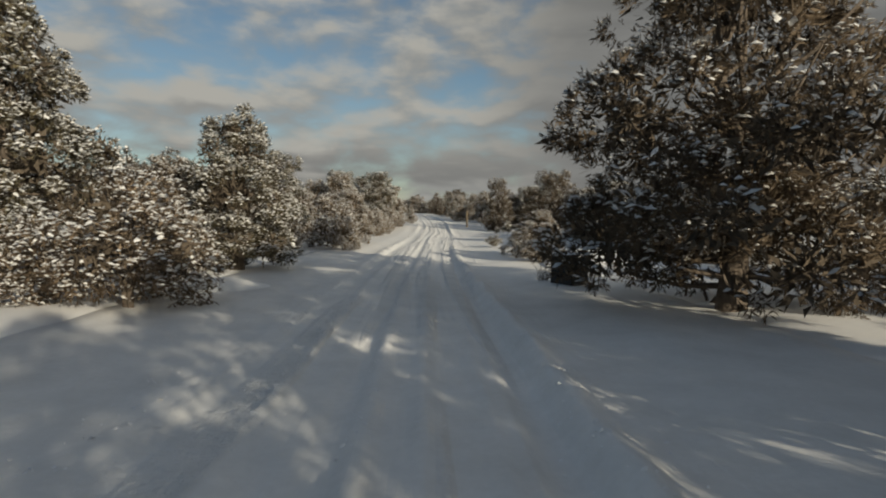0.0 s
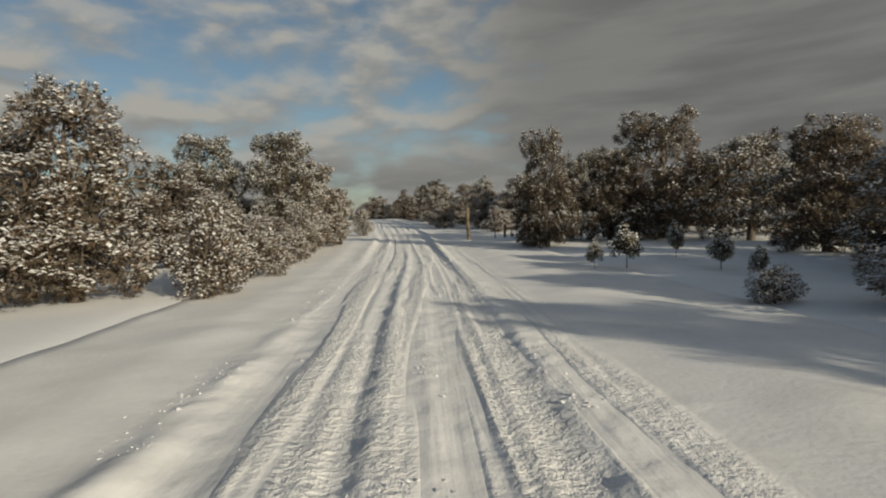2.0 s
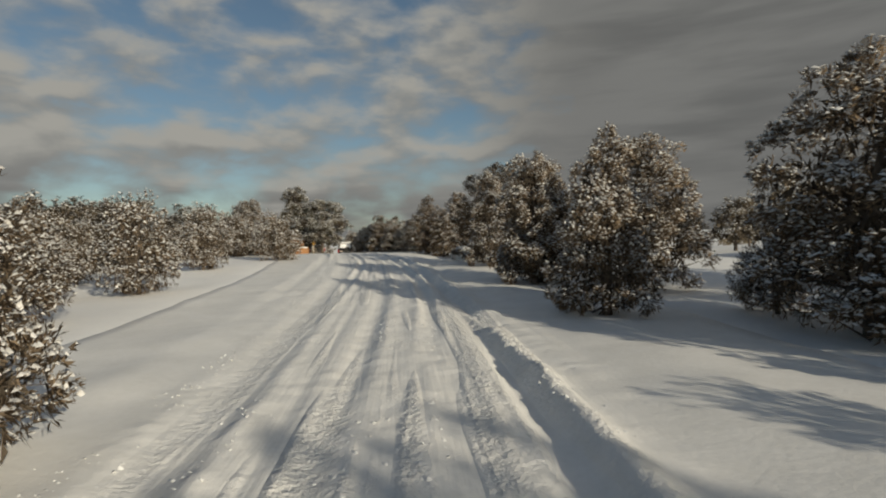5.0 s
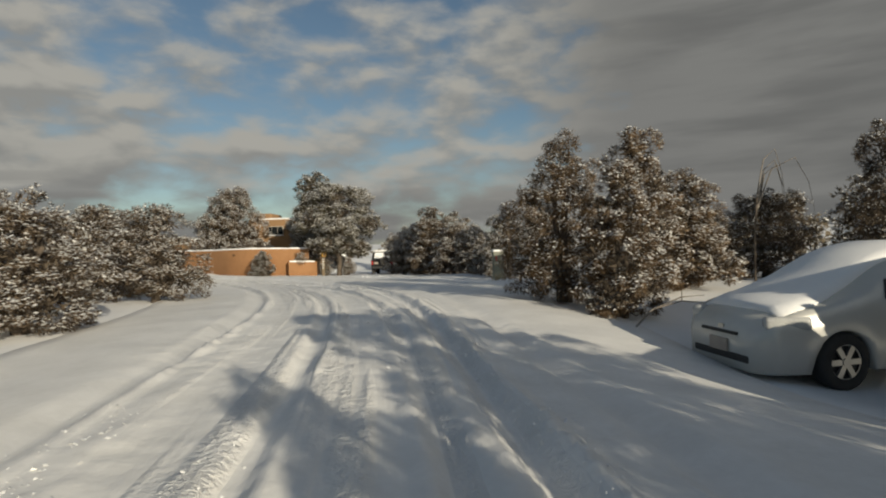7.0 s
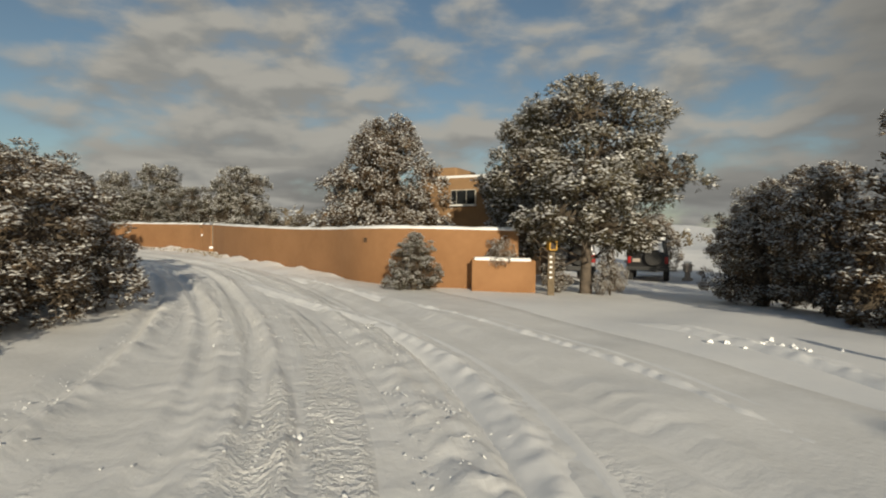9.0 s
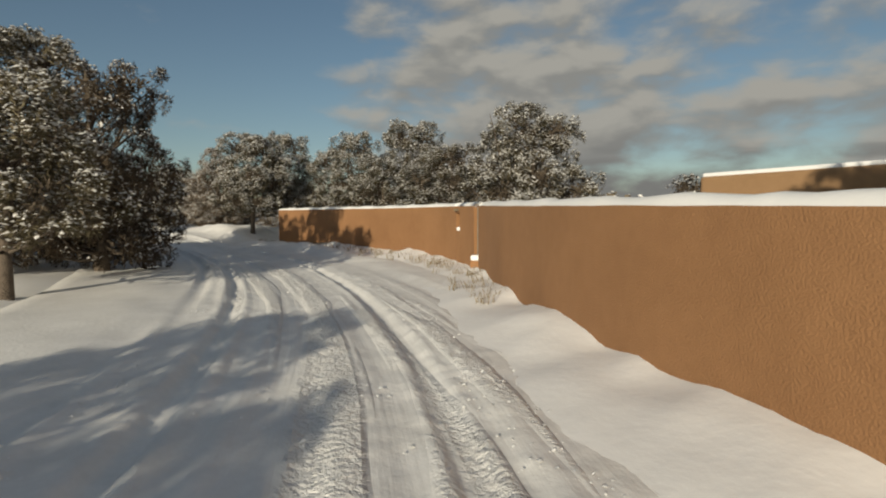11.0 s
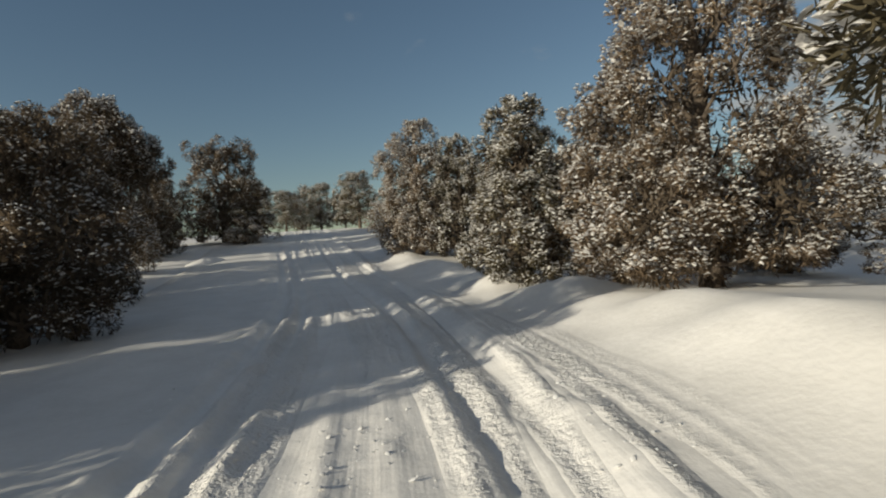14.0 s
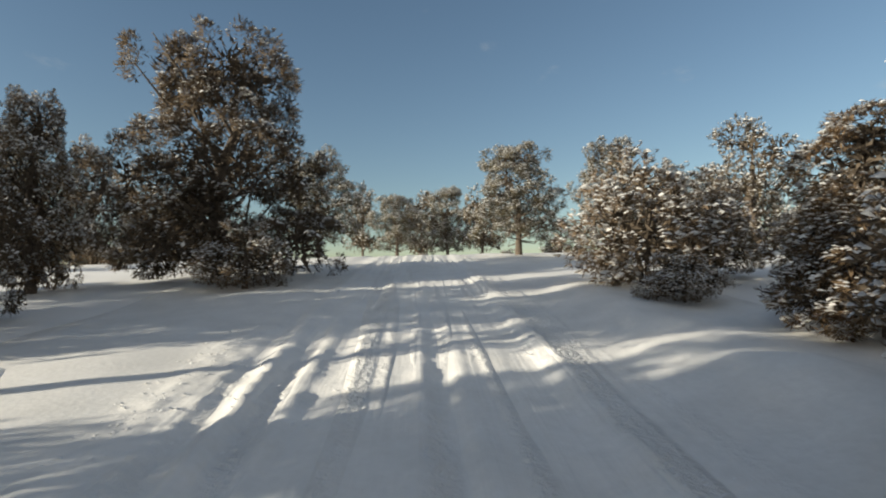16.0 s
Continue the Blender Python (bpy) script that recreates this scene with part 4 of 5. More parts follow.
# newspaper box on its board, by the wall's end
paper = new("newspaper_box")
paper.matrix_basis = pose(-11.55, 101.95, land_z(-11.55, 101.95), 0, 0, 30)
part("board", box_bm(0.16, 0.05, 1.45, (0, 0.04, 0.52), 0.008), POST_WOOD, paper)
shell = part("shell", box_bm(0.19, 0.30, 0.22, (0, 0, 1.16), 0.02), YELLOW, paper, "yellow plastic box")
part("mouth", box_bm(0.13, 0.02, 0.16, (0, -0.147, 1.16), 0.006), INK, shell)
for i in range(5):
    part("snow_dab", box_bm(0.07, 0.05, 0.05, (-0.02, 0.0, 0.42 + 0.12 * i), 0.02), SNOW, paper)
tagged(paper, "yellow newspaper box on a wooden board", "newspaper box")


def mound(x, y, sx, sy, h, seed, label, name="snow_mound"):
    rng = np.random.default_rng(seed)
    ph = rng.uniform(0, 6, 6)
    n, k = 28, 12
    vs = []
    for j in range(k):
        q = j / (k - 1)
        for i in range(n):
            a = 2 * math.pi * i / n
            r = q * (1 + 0.10 * math.sin(2 * a + ph[0]) + 0.07 * math.sin(3 * a + ph[1]))
            px, py = x + r * sx * 1.3 * math.cos(a), y + r * sy * 1.3 * math.sin(a)
            hh = h * 0.62 * (1 - q * q) ** 1.5 * (1 + 0.25 * math.sin(3 * a + ph[2]) * q + 0.15 * math.sin(7 * a + ph[3]) * q)
            vs.append((px, py, hh - 0.07 * q**2))
    base = land([p[0] for p in vs], [p[1] for p in vs])
    vs = [(p[0], p[1], p[2] + b + 0.01) for p, b in zip(vs, base)]
    fs = [(j * n + i, j * n + (i + 1) % n, (j + 1) * n + (i + 1) % n, (j + 1) * n + i) for j in range(k - 1) for i in range(n)]
    ob = new(name, mesh_of(name, vs, fs, SNOW))
    return tagged(ob, label, "snow mound", "snow mounds by the lane")


mound(4.15, 14.6, 1.1, 0.8, 0.72, 1, "rounded snow mound behind the utility cabinet")
mound(-3.7, 9.4, 0.9, 0.7, 0.26, 2, "low ploughed snow heap at the lane's edge")
mound(-65.5, 102.6, 1.6, 0.6, 0.13, 7, "long low snow bank before the bushes")
mound(-61.0, 97.6, 0.9, 0.5, 0.22, 8, "small snow heap under the trees")


def snow_ridge(line, label, seed):
    """A low crumbled ridge that a tyre pushed up, along a line over the open snow."""
    s, q = dense([(x, y, 0.0) for x, y in line], 0.06)
    t = np.gradient(q[:, :2], axis=0)
    t /= np.hypot(t[:, 0], t[:, 1])[:, None]
    us = np.linspace(-0.34, 0.34, 19)
    X, Y = q[:, 0, None] + t[:, 1, None] * us, q[:, 1, None] - t[:, 0, None] * us
    U = np.broadcast_to(us, X.shape)
    fade = np.clip(s / 2.0, 0, 1) * np.clip((s[-1] - s) / 2.0, 0, 1)
    lump = 0.6 * np.clip(grains(X, Y, seed, 0.13) - 0.3, 0, 1) + 0.5 * np.clip(grains(X, Y, seed + 1, 0.07) - 0.35, 0, 1)
    H = fade[:, None] * (0.045 * np.exp(-(((U - 0.10) / 0.10) ** 2)) + 0.06 * lump * np.exp(-(((U - 0.10) / 0.14) ** 2)) + 0.025 * np.exp(-(((U + 0.17) / 0.05) ** 2)))
    Z = land(X.ravel(), Y.ravel()).reshape(X.shape) + H + 0.006 - 0.05 * np.clip((np.abs(U) - 0.28) / 0.06, 0, 1)
    n = len(us)
    i = (np.arange(len(s) - 1)[:, None] * n + np.arange(n - 1)).ravel()
    mesh = mesh_np("snow_ridge", np.stack([X.ravel(), Y.ravel(), Z.ravel()], 1), np.stack([i, i + 1, i + n + 1, i + n], 1), SNOW, True)
    return tagged(new("snow_ridge", mesh), label, "snow ridge", kind="structure")


snow_ridge([(-19.5, 101.6), (-17.0, 100.4), (-14.2, 98.7), (-12.0, 97.45), (-10.3, 96.2), (-8.6, 94.6), (-7.0, 92.4)], "low tyre ridge curving off into the driveway", 5)
snow_ridge([(-18.6, 99.4), (-15.8, 97.7), (-13.6, 96.5), (-11.8, 95.4), (-10.2, 94.0), (-9.0, 92.4), (-8.0, 90.4)], "low tyre ridge curving off into the driveway", 8)
snow_ridge([(-9.2, 98.3), (-7.4, 96.4), (-6.2, 94.4), (-5.2, 92.0)], "crumbled tyre ridge across the open snow", 11)


def trodden_snow(x, y, r, count):
    """Chunks of broken snow heaped where feet have sunk in."""
    rng = np.random.default_rng(61)
    px, py = x + rng.normal(0, r, count), y + rng.normal(0, r * 0.6, count)
    size = rng.uniform(0.012, 0.035, count)
    bm = bmesh.new()
    for a, b, c in zip(px, py, size):
        m = Matrix.Translation((a, b, land_z(a, b) + c * 0.3)) @ Euler(rng.uniform(0, 6.28, 3)).to_matrix().to_4x4() @ Matrix.Diagonal((c * 1.3, c, c * 0.8, 1))
        bmesh.ops.create_icosphere(bm, subdivisions=1, radius=1, matrix=m)
    me = bpy.data.meshes.new("trodden_snow")
    bm.to_mesh(me)
    bm.free()
    me.materials.append(SNOW)
    return tagged(new("trodden_snow", me), "broken chunks of snow lying on the clearing", "snow", kind="stuff")


trodden_snow(-7.6, 96.7, 0.30, 45)

lantern = new("garden_lantern")
lantern.matrix_basis = pose(-9.25, 115.6, land_z(-9.25, 115.6))
for name, z0, z1, r0, r1 in (("foot", -0.1, 0.12, 0.26, 0.22), ("column", 0.10, 0.42, 0.13, 0.12), ("lamp_house", 0.40, 0.66, 0.20, 0.20), ("cap", 0.64, 0.76, 0.32, 0.10)):
    v, f = tube([(0, 0, z0), (0, 0, (z0 + z1) / 2), (0, 0, z1)], [r0, (r0 + r1) / 2, r1], 8)
    under(new(name, mesh_of(name, v, f, PLATE, False)), lantern)
part("cap_snow", box_bm(0.30, 0.30, 0.10, (0, 0, 0.78), 0.045, 0, 3), SNOW, lantern, smooth=True)
tagged(lantern, "small pale stacked garden lantern with a snow cap", "garden lantern")


def rock(x, y, s, seed):
    rng = np.random.default_rng(seed)
    bm = bmesh.new()
    bmesh.ops.create_icosphere(bm, subdivisions=2, radius=1)
    for v in bm.verts:
        v.co *= 1 + 0.22 * noise.noise(v.co * 1.3 + Vector((seed * 3.1, 0, 0)))
        v.co.x *= s * 1.3
        v.co.y *= s
        v.co.z *= s * 0.7
    me = bpy.data.meshes.new("rock")
    bm.to_mesh(me)
    bm.free()
    me.materials.append(ROCK)
    ob = new("rock", me)
    ob.matrix_basis = pose(x, y, land_z(x, y) + s * 0.12, 0, 0, float(rng.uniform(0, 360)))
    return tagged(ob, "dark rock poking out of the snow", "rock", "rocks at the lane's edge")


for i, (x, y, s) in enumerate(((-43.4, 102.45, 0.13), (-41.9, 102.15, 0.12), (-41.2, 102.0, 0.14), (-44.6, 102.5, 0.09), (-4.6, 45.2, 0.07), (-4.4, 44.8, 0.06), (-3.7, 22.7, 0.05))):
    rock(x, y, s, i)


def stems(name, places, h, count, material, label, category, spread=0.25, kind=""):
    """Thin dry stems fanning out of the snow."""
    rng = np.random.default_rng(len(name) + count)
    pieces = []
    for x, y in places:
        z = land_z(x, y) + (0.12 if kind else 0.0)
        for _ in range(count):
            a, l = rng.uniform(0, 6.28), h * rng.uniform(0.5, 1.1)
            o = spread * l * rng.uniform(0.2, 1.3)
            b = np.array([x, y, z]) + (*rng.normal(0, 0.04, 2), -0.05)
            m = b + (o * 0.4 * math.cos(a), o * 0.4 * math.sin(a), l * 0.55)
            pieces.append(tube([b, m, b + (o * math.cos(a), o * math.sin(a), l)], [0.004, 0.003, 0.0015], 4))
    ob = new(name, mesh_of(name, *join(pieces), material))
    return tagged(ob, label, category, kind=kind)


stems("dry_shrub", [(-2.3, 88.6), (-2.2, 88.7), (-2.05, 88.5)], 0.26, 20, DRY_GRASS, "low dry brown shrub by the utility pedestal", "shrub", 0.7)
stems("twiggy_shrub", [(2.02, 10.6), (2.10, 10.55)], 0.46, 22, DEADWOOD, "small leafless twiggy shrub in the snow", "shrub", 0.5)
rngw = np.random.default_rng(21)
weeds = []
for i in range(220):
    q = smooth_line(WALL, 0.2)[int(rngw.integers(76, 168))]
    weeds.append((q[0] + rngw.normal(0, 0.2), q[1] - 0.3 - abs(rngw.normal(0, 0.5))))
stems("dry_weed_patch", weeds, 0.15, 5, DRY_GRASS, "dry straw-coloured weeds along the garden wall", "weeds", 0.5, "stuff")


def bare_tree(x, y, h):
    """A leafless sapling bent over in an arch."""
    root = new("bare_tree")
    root.matrix_basis = pose(x, y, land_z(x, y))
    rng = np.random.default_rng(6)
    pieces = [tube([(0, 0, -0.2), (0.02, 0, h * 0.3), (0.10, 0, h * 0.62)], [0.030, 0.026, 0.022], 8)]
    under(new("trunk", mesh_of("trunk", *join(pieces), BARK)), root)
    pieces = []
    for k in range(4):
        a, w = rng.normal(0, 0.5), h * rng.uniform(0.22, 0.42)
        s = np.array([0.10, 0, h * rng.uniform(0.5, 0.62)])
        pieces.append(tube([s, s + (w * 0.3 * math.cos(a), w * 0.3 * math.sin(a), h * 0.28), s + (w * 0.75 * math.cos(a), w * 0.75 * math.sin(a), h * 0.36), s + (w * math.cos(a), w * math.sin(a), h * 0.18), s + (w * 1.1 * math.cos(a), w * 1.1 * math.sin(a), -h * 0.05)],
                           [0.020, 0.015, 0.010, 0.007, 0.003], 5))
    tagged(under(new("arching_branch", mesh_of("arching_branch", *join(pieces), DEADWOOD)), root), kind="stuff")
    return tagged(root, "leafless young tree arching over behind the parked cars", "tree")


bare_tree(4.0, 86.0, 3.3)
fallen = join([tube([(0, 0, 0.1), (0.35, 0.1, 0.32), (0.8, 0.05, 0.42), (1.3, 0.2, 0.36)], [0.016, 0.014, 0.010, 0.004], 6), tube([(0.35, 0.1, 0.32), (0.6, -0.2, 0.5), (0.9, -0.3, 0.52)], [0.011, 0.009, 0.004], 6),
               tube([(0.8, 0.05, 0.42), (1.0, 0.3, 0.55), (1.2, 0.35, 0.6)], [0.009, 0.007, 0.003], 6)])
branch = new("fallen_branch", mesh_of("fallen_branch", *fallen, DEADWOOD))
branch.matrix_basis = pose(-0.35, 79.9, land_z(-0.35, 79.9), 0, 0, 20)
tagged(branch, "bare grey branch with snow, fallen by the junipers", "branch")

# ---- trees ----
LUMP = np.array([(1, 0, -0.15), (0.1, 0.95, -0.2), (-0.95, 0.05, -0.1), (-0.05, -0.95, -0.2), (0.05, 0, 0.75)], float)
LUMP_F = np.array([(0, 1, 4), (1, 2, 4), (2, 3, 4), (3, 0, 4)])


def unit(v):
    return v / np.maximum(np.linalg.norm(v, axis=1, keepdims=True), 1e-6)


def sprays(rng, pos, out, length, width):
    """A pointed spray at each place, leaning outwards: verts and faces."""
    n = len(pos)
    d = unit(out + rng.normal(0, 0.55, (n, 3)))
    w = unit(np.cross(d, rng.normal(0, 1, (n, 3))))
    ln, wd = length * rng.uniform(0.6, 1.25, (n, 1)), width * rng.uniform(0.6, 1.2, (n, 1))
    base = pos - d * ln * 0.25
    v = np.stack([base - w * wd * 0.7, base + d * ln * 0.35 + w * wd, base + d * ln], 1).reshape(-1, 3)
    return v, np.arange(len(v)).reshape(-1, 3)


def tufts_of(rng, pos, out, length, wide, needles):
    """A brush of narrow needles fanning out at each place: verts, faces and soft outward normals."""
    n = len(pos)
    o = np.repeat(out, needles, 0)
    p = np.repeat(pos, needles, 0)
    size = np.repeat(rng.uniform(0.65, 1.3, (n, 1)), needles, 0)
    d = unit(o + rng.normal(0, 0.62, (n * needles, 3)))
    w = unit(np.cross(d, rng.normal(0, 1, (n * needles, 3))))
    ln, wd = length * size * rng.uniform(0.7, 1.15, (n * needles, 1)), wide * size * rng.uniform(0.7, 1.2, (n * needles, 1))
    base = p - o * length * 0.3
    v = np.stack([base - w * wd * 0.45, base + d * ln * 0.5 + w * wd * 0.75, base + d * ln], 1).reshape(-1, 3)
    nrm = np.repeat(unit(o * 0.8 + d * 0.55), 3, 0)
    return v, np.arange(len(v)).reshape(-1, 3), nrm


def lumps(rng, pos, size):
    """A small rounded cap of snow at each place."""
    n = len(pos)
    k = LUMP[None] * rng.uniform(0.65, 1.3, (n, 5, 1)) * (size * rng.uniform(0.5, 1.5, (n, 1, 1))) * np.array([1.0, 1.0, 0.7])
    a = rng.uniform(0, 6.28, n)
    c, s = np.cos(a)[:, None], np.sin(a)[:, None]
    x = k[..., 0] * 1.35
    k = np.stack([x * c - k[..., 1] * s, x * s + k[..., 1] * c, k[..., 2] + x * rng.normal(0, 0.3, (n, 1))], -1)
    return (pos[:, None] + k).reshape(-1, 3), (np.arange(n)[:, None, None] * 5 + LUMP_F).reshape(-1, 3)


def crown_lobes(rng, kind, h, w):
    """The crown as a heap of rounded lobes: middles and half-sizes."""
    out = []

    def ring(count, off, z0, z1, rw, rh):
        a0 = rng.uniform(0, 6.28)
        for k in range(count):
            a = a0 + 6.28 * k / count + rng.normal(0, 0.25)
            o, q = off * w * rng.uniform(0.75, 1.15), rng.uniform(0.8, 1.2)
            out.append(((o * math.cos(a), o * math.sin(a), rng.uniform(z0, z1) * h), (rw * w * q, rw * w * q, rh * h * q)))

    if kind == "spire":
        out.append(((0, 0, 0.44 * h), (0.26 * w, 0.26 * w, 0.42 * h)))
        ring(7, 0.30, 0.12, 0.24, 0.20, 0.15)
        ring(6, 0.28, 0.34, 0.50, 0.19, 0.18)
        ring(5, 0.19, 0.60, 0.74, 0.15, 0.17)
        ring(3, 0.08, 0.82, 0.90, 0.11, 0.12)
    elif kind == "broad":
        out.append(((0, 0, 0.50 * h), (0.32 * w, 0.32 * w, 0.38 * h)))
        ring(7, 0.32, 0.10, 0.22, 0.19, 0.12)
        ring(7, 0.33, 0.36, 0.54, 0.19, 0.14)
        ring(5, 0.20, 0.68, 0.86, 0.18, 0.13)
    elif kind == "juniper":
        out.append(((0, 0, 0.46 * h), (0.30 * w, 0.30 * w, 0.42 * h)))
        ring(6, 0.27, 0.14, 0.24, 0.22, 0.16)
        ring(5, 0.22, 0.38, 0.55, 0.20, 0.17)
        ring(3, 0.11, 0.66, 0.80, 0.15, 0.17)
    elif kind == "pinyon":
        out.append(((0, 0, 0.60 * h), (0.27 * w, 0.27 * w, 0.30 * h)))
        ring(5, 0.29, 0.22, 0.34, 0.20, 0.11)
        ring(6, 0.31, 0.46, 0.64, 0.20, 0.13)
        ring(4, 0.18, 0.74, 0.86, 0.19, 0.12)
    elif kind == "parasol":
        out.append(((0, 0, 0.64 * h), (0.28 * w, 0.28 * w, 0.26 * h)))
        ring(6, 0.27, 0.28, 0.38, 0.15, 0.08)
        ring(7, 0.33, 0.48, 0.66, 0.19, 0.12)
        ring(4, 0.18, 0.76, 0.86, 0.19, 0.12)
    elif kind == "lofty":
        out.append(((0, 0, 0.72 * h), (0.26 * w, 0.26 * w, 0.20 * h)))
        ring(6, 0.27, 0.54, 0.60, 0.16, 0.07)
        ring(7, 0.33, 0.61, 0.74, 0.18, 0.10)
        ring(4, 0.18, 0.80, 0.88, 0.18, 0.10)
    elif kind == "bush":
        out.append(((0, 0, 0.42 * h), (0.30 * w, 0.30 * w, 0.40 * h)))
        ring(7, 0.28, 0.24, 0.46, 0.21, 0.26)
        ring(3, 0.13, 0.62, 0.80, 0.15, 0.20)
    elif kind == "sapling":
        out.append(((0, 0, 0.62 * h), (0.26 * w, 0.26 * w, 0.30 * h)))
        ring(5, 0.27, 0.42, 0.62, 0.22, 0.17)
    else:
        ring(4, 0.24, 0.34, 0.50, 0.17, 0.08)
        ring(4, 0.28, 0.56, 0.72, 0.20, 0.08)
        ring(4, 0.16, 0.80, 0.92, 0.20, 0.08)
        out.append(((0, 0, 0.75 * h), (0.16 * w, 0.16 * w, 0.2 * h)))
    return out


def crown_points(rng, kind, clumps, height, width):
    """Middles, sizes and outward ways of the foliage clumps, spread over the lobes' outer shells."""
    lobes = crown_lobes(rng, kind, height, width)
    c, r = np.array([q[0] for q in lobes]), np.array([q[1] for q in lobes])
    area = (r[:, 0] * r[:, 2]) ** 1.0
    mids, ways = [], []
    tries = 0
    gap = width * 1.05 / math.sqrt(clumps)
    while len(mids) < clumps and tries < clumps * 40:
        tries += 1
        k = rng.choice(len(c), p=area / area.sum())
        d = rng.normal(0, 1, 3)
        d /= np.linalg.norm(d)
        p = c[k] + d * r[k] * rng.uniform(0.72, 1.0)
        if p[2] < 0.04 * height or ((((p - c) / r) ** 2).sum(1) < 0.5).any():
            continue
        if mids and (np.linalg.norm(np.array(mids) - p, axis=1) < gap * 0.62).any():
            continue
        mids.append(p)
        ways.append(d)
    return np.array(mids), width * rng.uniform(0.80, 1.25, len(mids)) / math.sqrt(clumps) * 0.80, np.array(ways), lobes


def grow(kind, seed, height, width, clumps, tufts, leaf, snow, foliage, spray=0.17):
    """One tree or bush: an Empty at its foot with trunk, limbs, foliage and the snow that clings to it."""
    rng = np.random.default_rng(seed)
    names = {"spire": "juniper_tree", "broad": "pinyon_tree", "juniper": "juniper_tree", "pinyon": "pinyon_tree", "parasol": "pinyon_tree", "lofty": "pinyon_tree", "bush": "juniper_bush", "sapling": "pinyon_sapling", "pine": "tall_pine_tree"}
    root = new(names[kind])
    mids, sizes, ways, lobes = crown_points(rng, kind, clumps, height, width)
    # trunk and limbs
    lean = rng.normal(0, 0.05, 2) * height
    r0 = {"spire": 0.10, "broad": 0.11, "juniper": 0.11, "pinyon": 0.10, "parasol": 0.075, "lofty": 0.075, "bush": 0.045, "sapling": 0.03, "pine": 0.16}[kind] * max(width / 3.0, 0.35)
    stems = 1 if kind in ("pinyon", "parasol", "lofty", "broad", "pine", "sapling") else 2 + (kind == "bush")
    pieces, tops = [], []
    for k in range(stems):
        o = rng.normal(0, 0.12, 2) * (stems > 1) * width * 0.4
        b = rng.normal(0, 0.14, 2) * width * 0.4
        pts = [(o[0] * 0.3, o[1] * 0.3, -0.25), (o[0] * 0.5 + b[0] * 0.1, o[1] * 0.5 + b[1] * 0.1, height * 0.12), (o[0] + b[0] * 0.5, o[1] + b[1] * 0.5, height * 0.38),
               (o[0] * 0.6 + lean[0] * 0.6, o[1] * 0.6 + lean[1] * 0.6, height * 0.60), (lean[0] * 0.6, lean[1] * 0.6, height * 0.80)]
        pieces.append(tube(pts, [r0 * 1.35, r0, r0 * 0.8, r0 * 0.5, r0 * 0.16], 8))
        tops.append(pts)
    trunk = under(new("trunk", mesh_of("trunk", *join(pieces), BARK)), root)
    limbs = []
    for (cx, cy, cz), rr in lobes:
        for _ in range(2 if clumps > 70 else 1):
            m = np.array([cx, cy, cz]) + rng.normal(0, 0.45, 3) * rr
            m[2] = max(m[2], 0.08 * height)
            pts = tops[int(rng.integers(len(tops)))]
            zz = np.clip(m[2] * rng.uniform(0.45, 0.8), height * 0.06, height * 0.85)
            ks = [p[2] for p in pts]
            s = np.array([np.interp(zz, ks, [p[c] for p in pts]) for c in range(2)] + [zz])
            mid = (s + m) / 2 + rng.normal(0, 0.05, 3) * width
            mid[2] -= 0.03 * height
            limbs.append(tube([s, mid, m], [r0 * 0.34, r0 * 0.2, r0 * 0.06], 3))
    tagged(under(new("branchwork", mesh_of("branchwork", *join(limbs), BARK)), root), kind="stuff")
    # foliage and snow
    n = len(mids)
    tufts = int(tufts / 2.1)
    d = unit(rng.normal(0, 1, (n, tufts, 3)).reshape(-1, 3))
    w = np.repeat(ways, tufts, 0)
    d = unit(d + 0.55 * w)
    sz = np.repeat(sizes, tufts)[:, None]
    pos = np.repeat(mids, tufts, 0) + d * sz * rng.uniform(0.45, 1.22, (len(d), 1)) * (1.1, 1.1, 0.95)
    out = unit(d + 0.5 * w + (0, 0, 0.3))
    v, f, nrm = tufts_of(rng, pos, out, spray * 1.12, spray * leaf * 0.62, 4)
    v[:, 2] = np.maximum(v[:, 2], 0.02)
    fol = mesh_np("crown", v, f, foliage, True, nrm)
    # part of the tufts, on the upper and outer sides, carry a cap of snow
    loaded = rng.uniform(0, 1, n)[np.repeat(np.arange(n), tufts)] * 0.8 + 0.6
    white = (rng.uniform(0, 1, len(d)) < snow / 12.5 * loaded * np.clip(0.7 + 0.75 * d[:, 2], 0, 1.3)) & (pos[:, 2] > 0.05 * height)
    sv, sf = lumps(rng, pos[white] + out[white] * spray * 0.35 + (0, 0, spray * 0.10), spray * 0.33)
    # bare twigs fill the inside of every lobe, dark so that gaps read as shade
    each = max(24, int(clumps * 9 / len(lobes)))
    lobe_c, lobe_r = np.repeat([q[0] for q in lobes], each, 0), np.repeat([q[1] for q in lobes], each, 0)
    way = unit(rng.normal(0, 1, (len(lobe_c), 3)))
    at = lobe_c + way * lobe_r * rng.uniform(0.10, 0.64, (len(lobe_c), 1))
    cv, cf = sprays(rng, at, way, spray * 2.1, spray * 0.42)
    cv[:, 2] = np.maximum(cv[:, 2], 0.02)
    inner = under(new("inner_wood", mesh_np("inner_wood", cv, cf, SHADE_TWIG)), root)
    tagged(inner, kind="stuff")
    tagged(under(new("crown", fol), root), kind="stuff")
    k = max(3, int(snow / 5))
    e = unit(rng.normal(0, 1, (n * k, 3)) + 0.75 * np.repeat(ways, k, 0) + (0, 0, 0.75))
    sp = np.repeat(mids, k, 0) + e * np.repeat(sizes, k)[:, None] * rng.uniform(0.85, 1.12, (n * k, 1)) * (1.1, 1.1, 0.9)
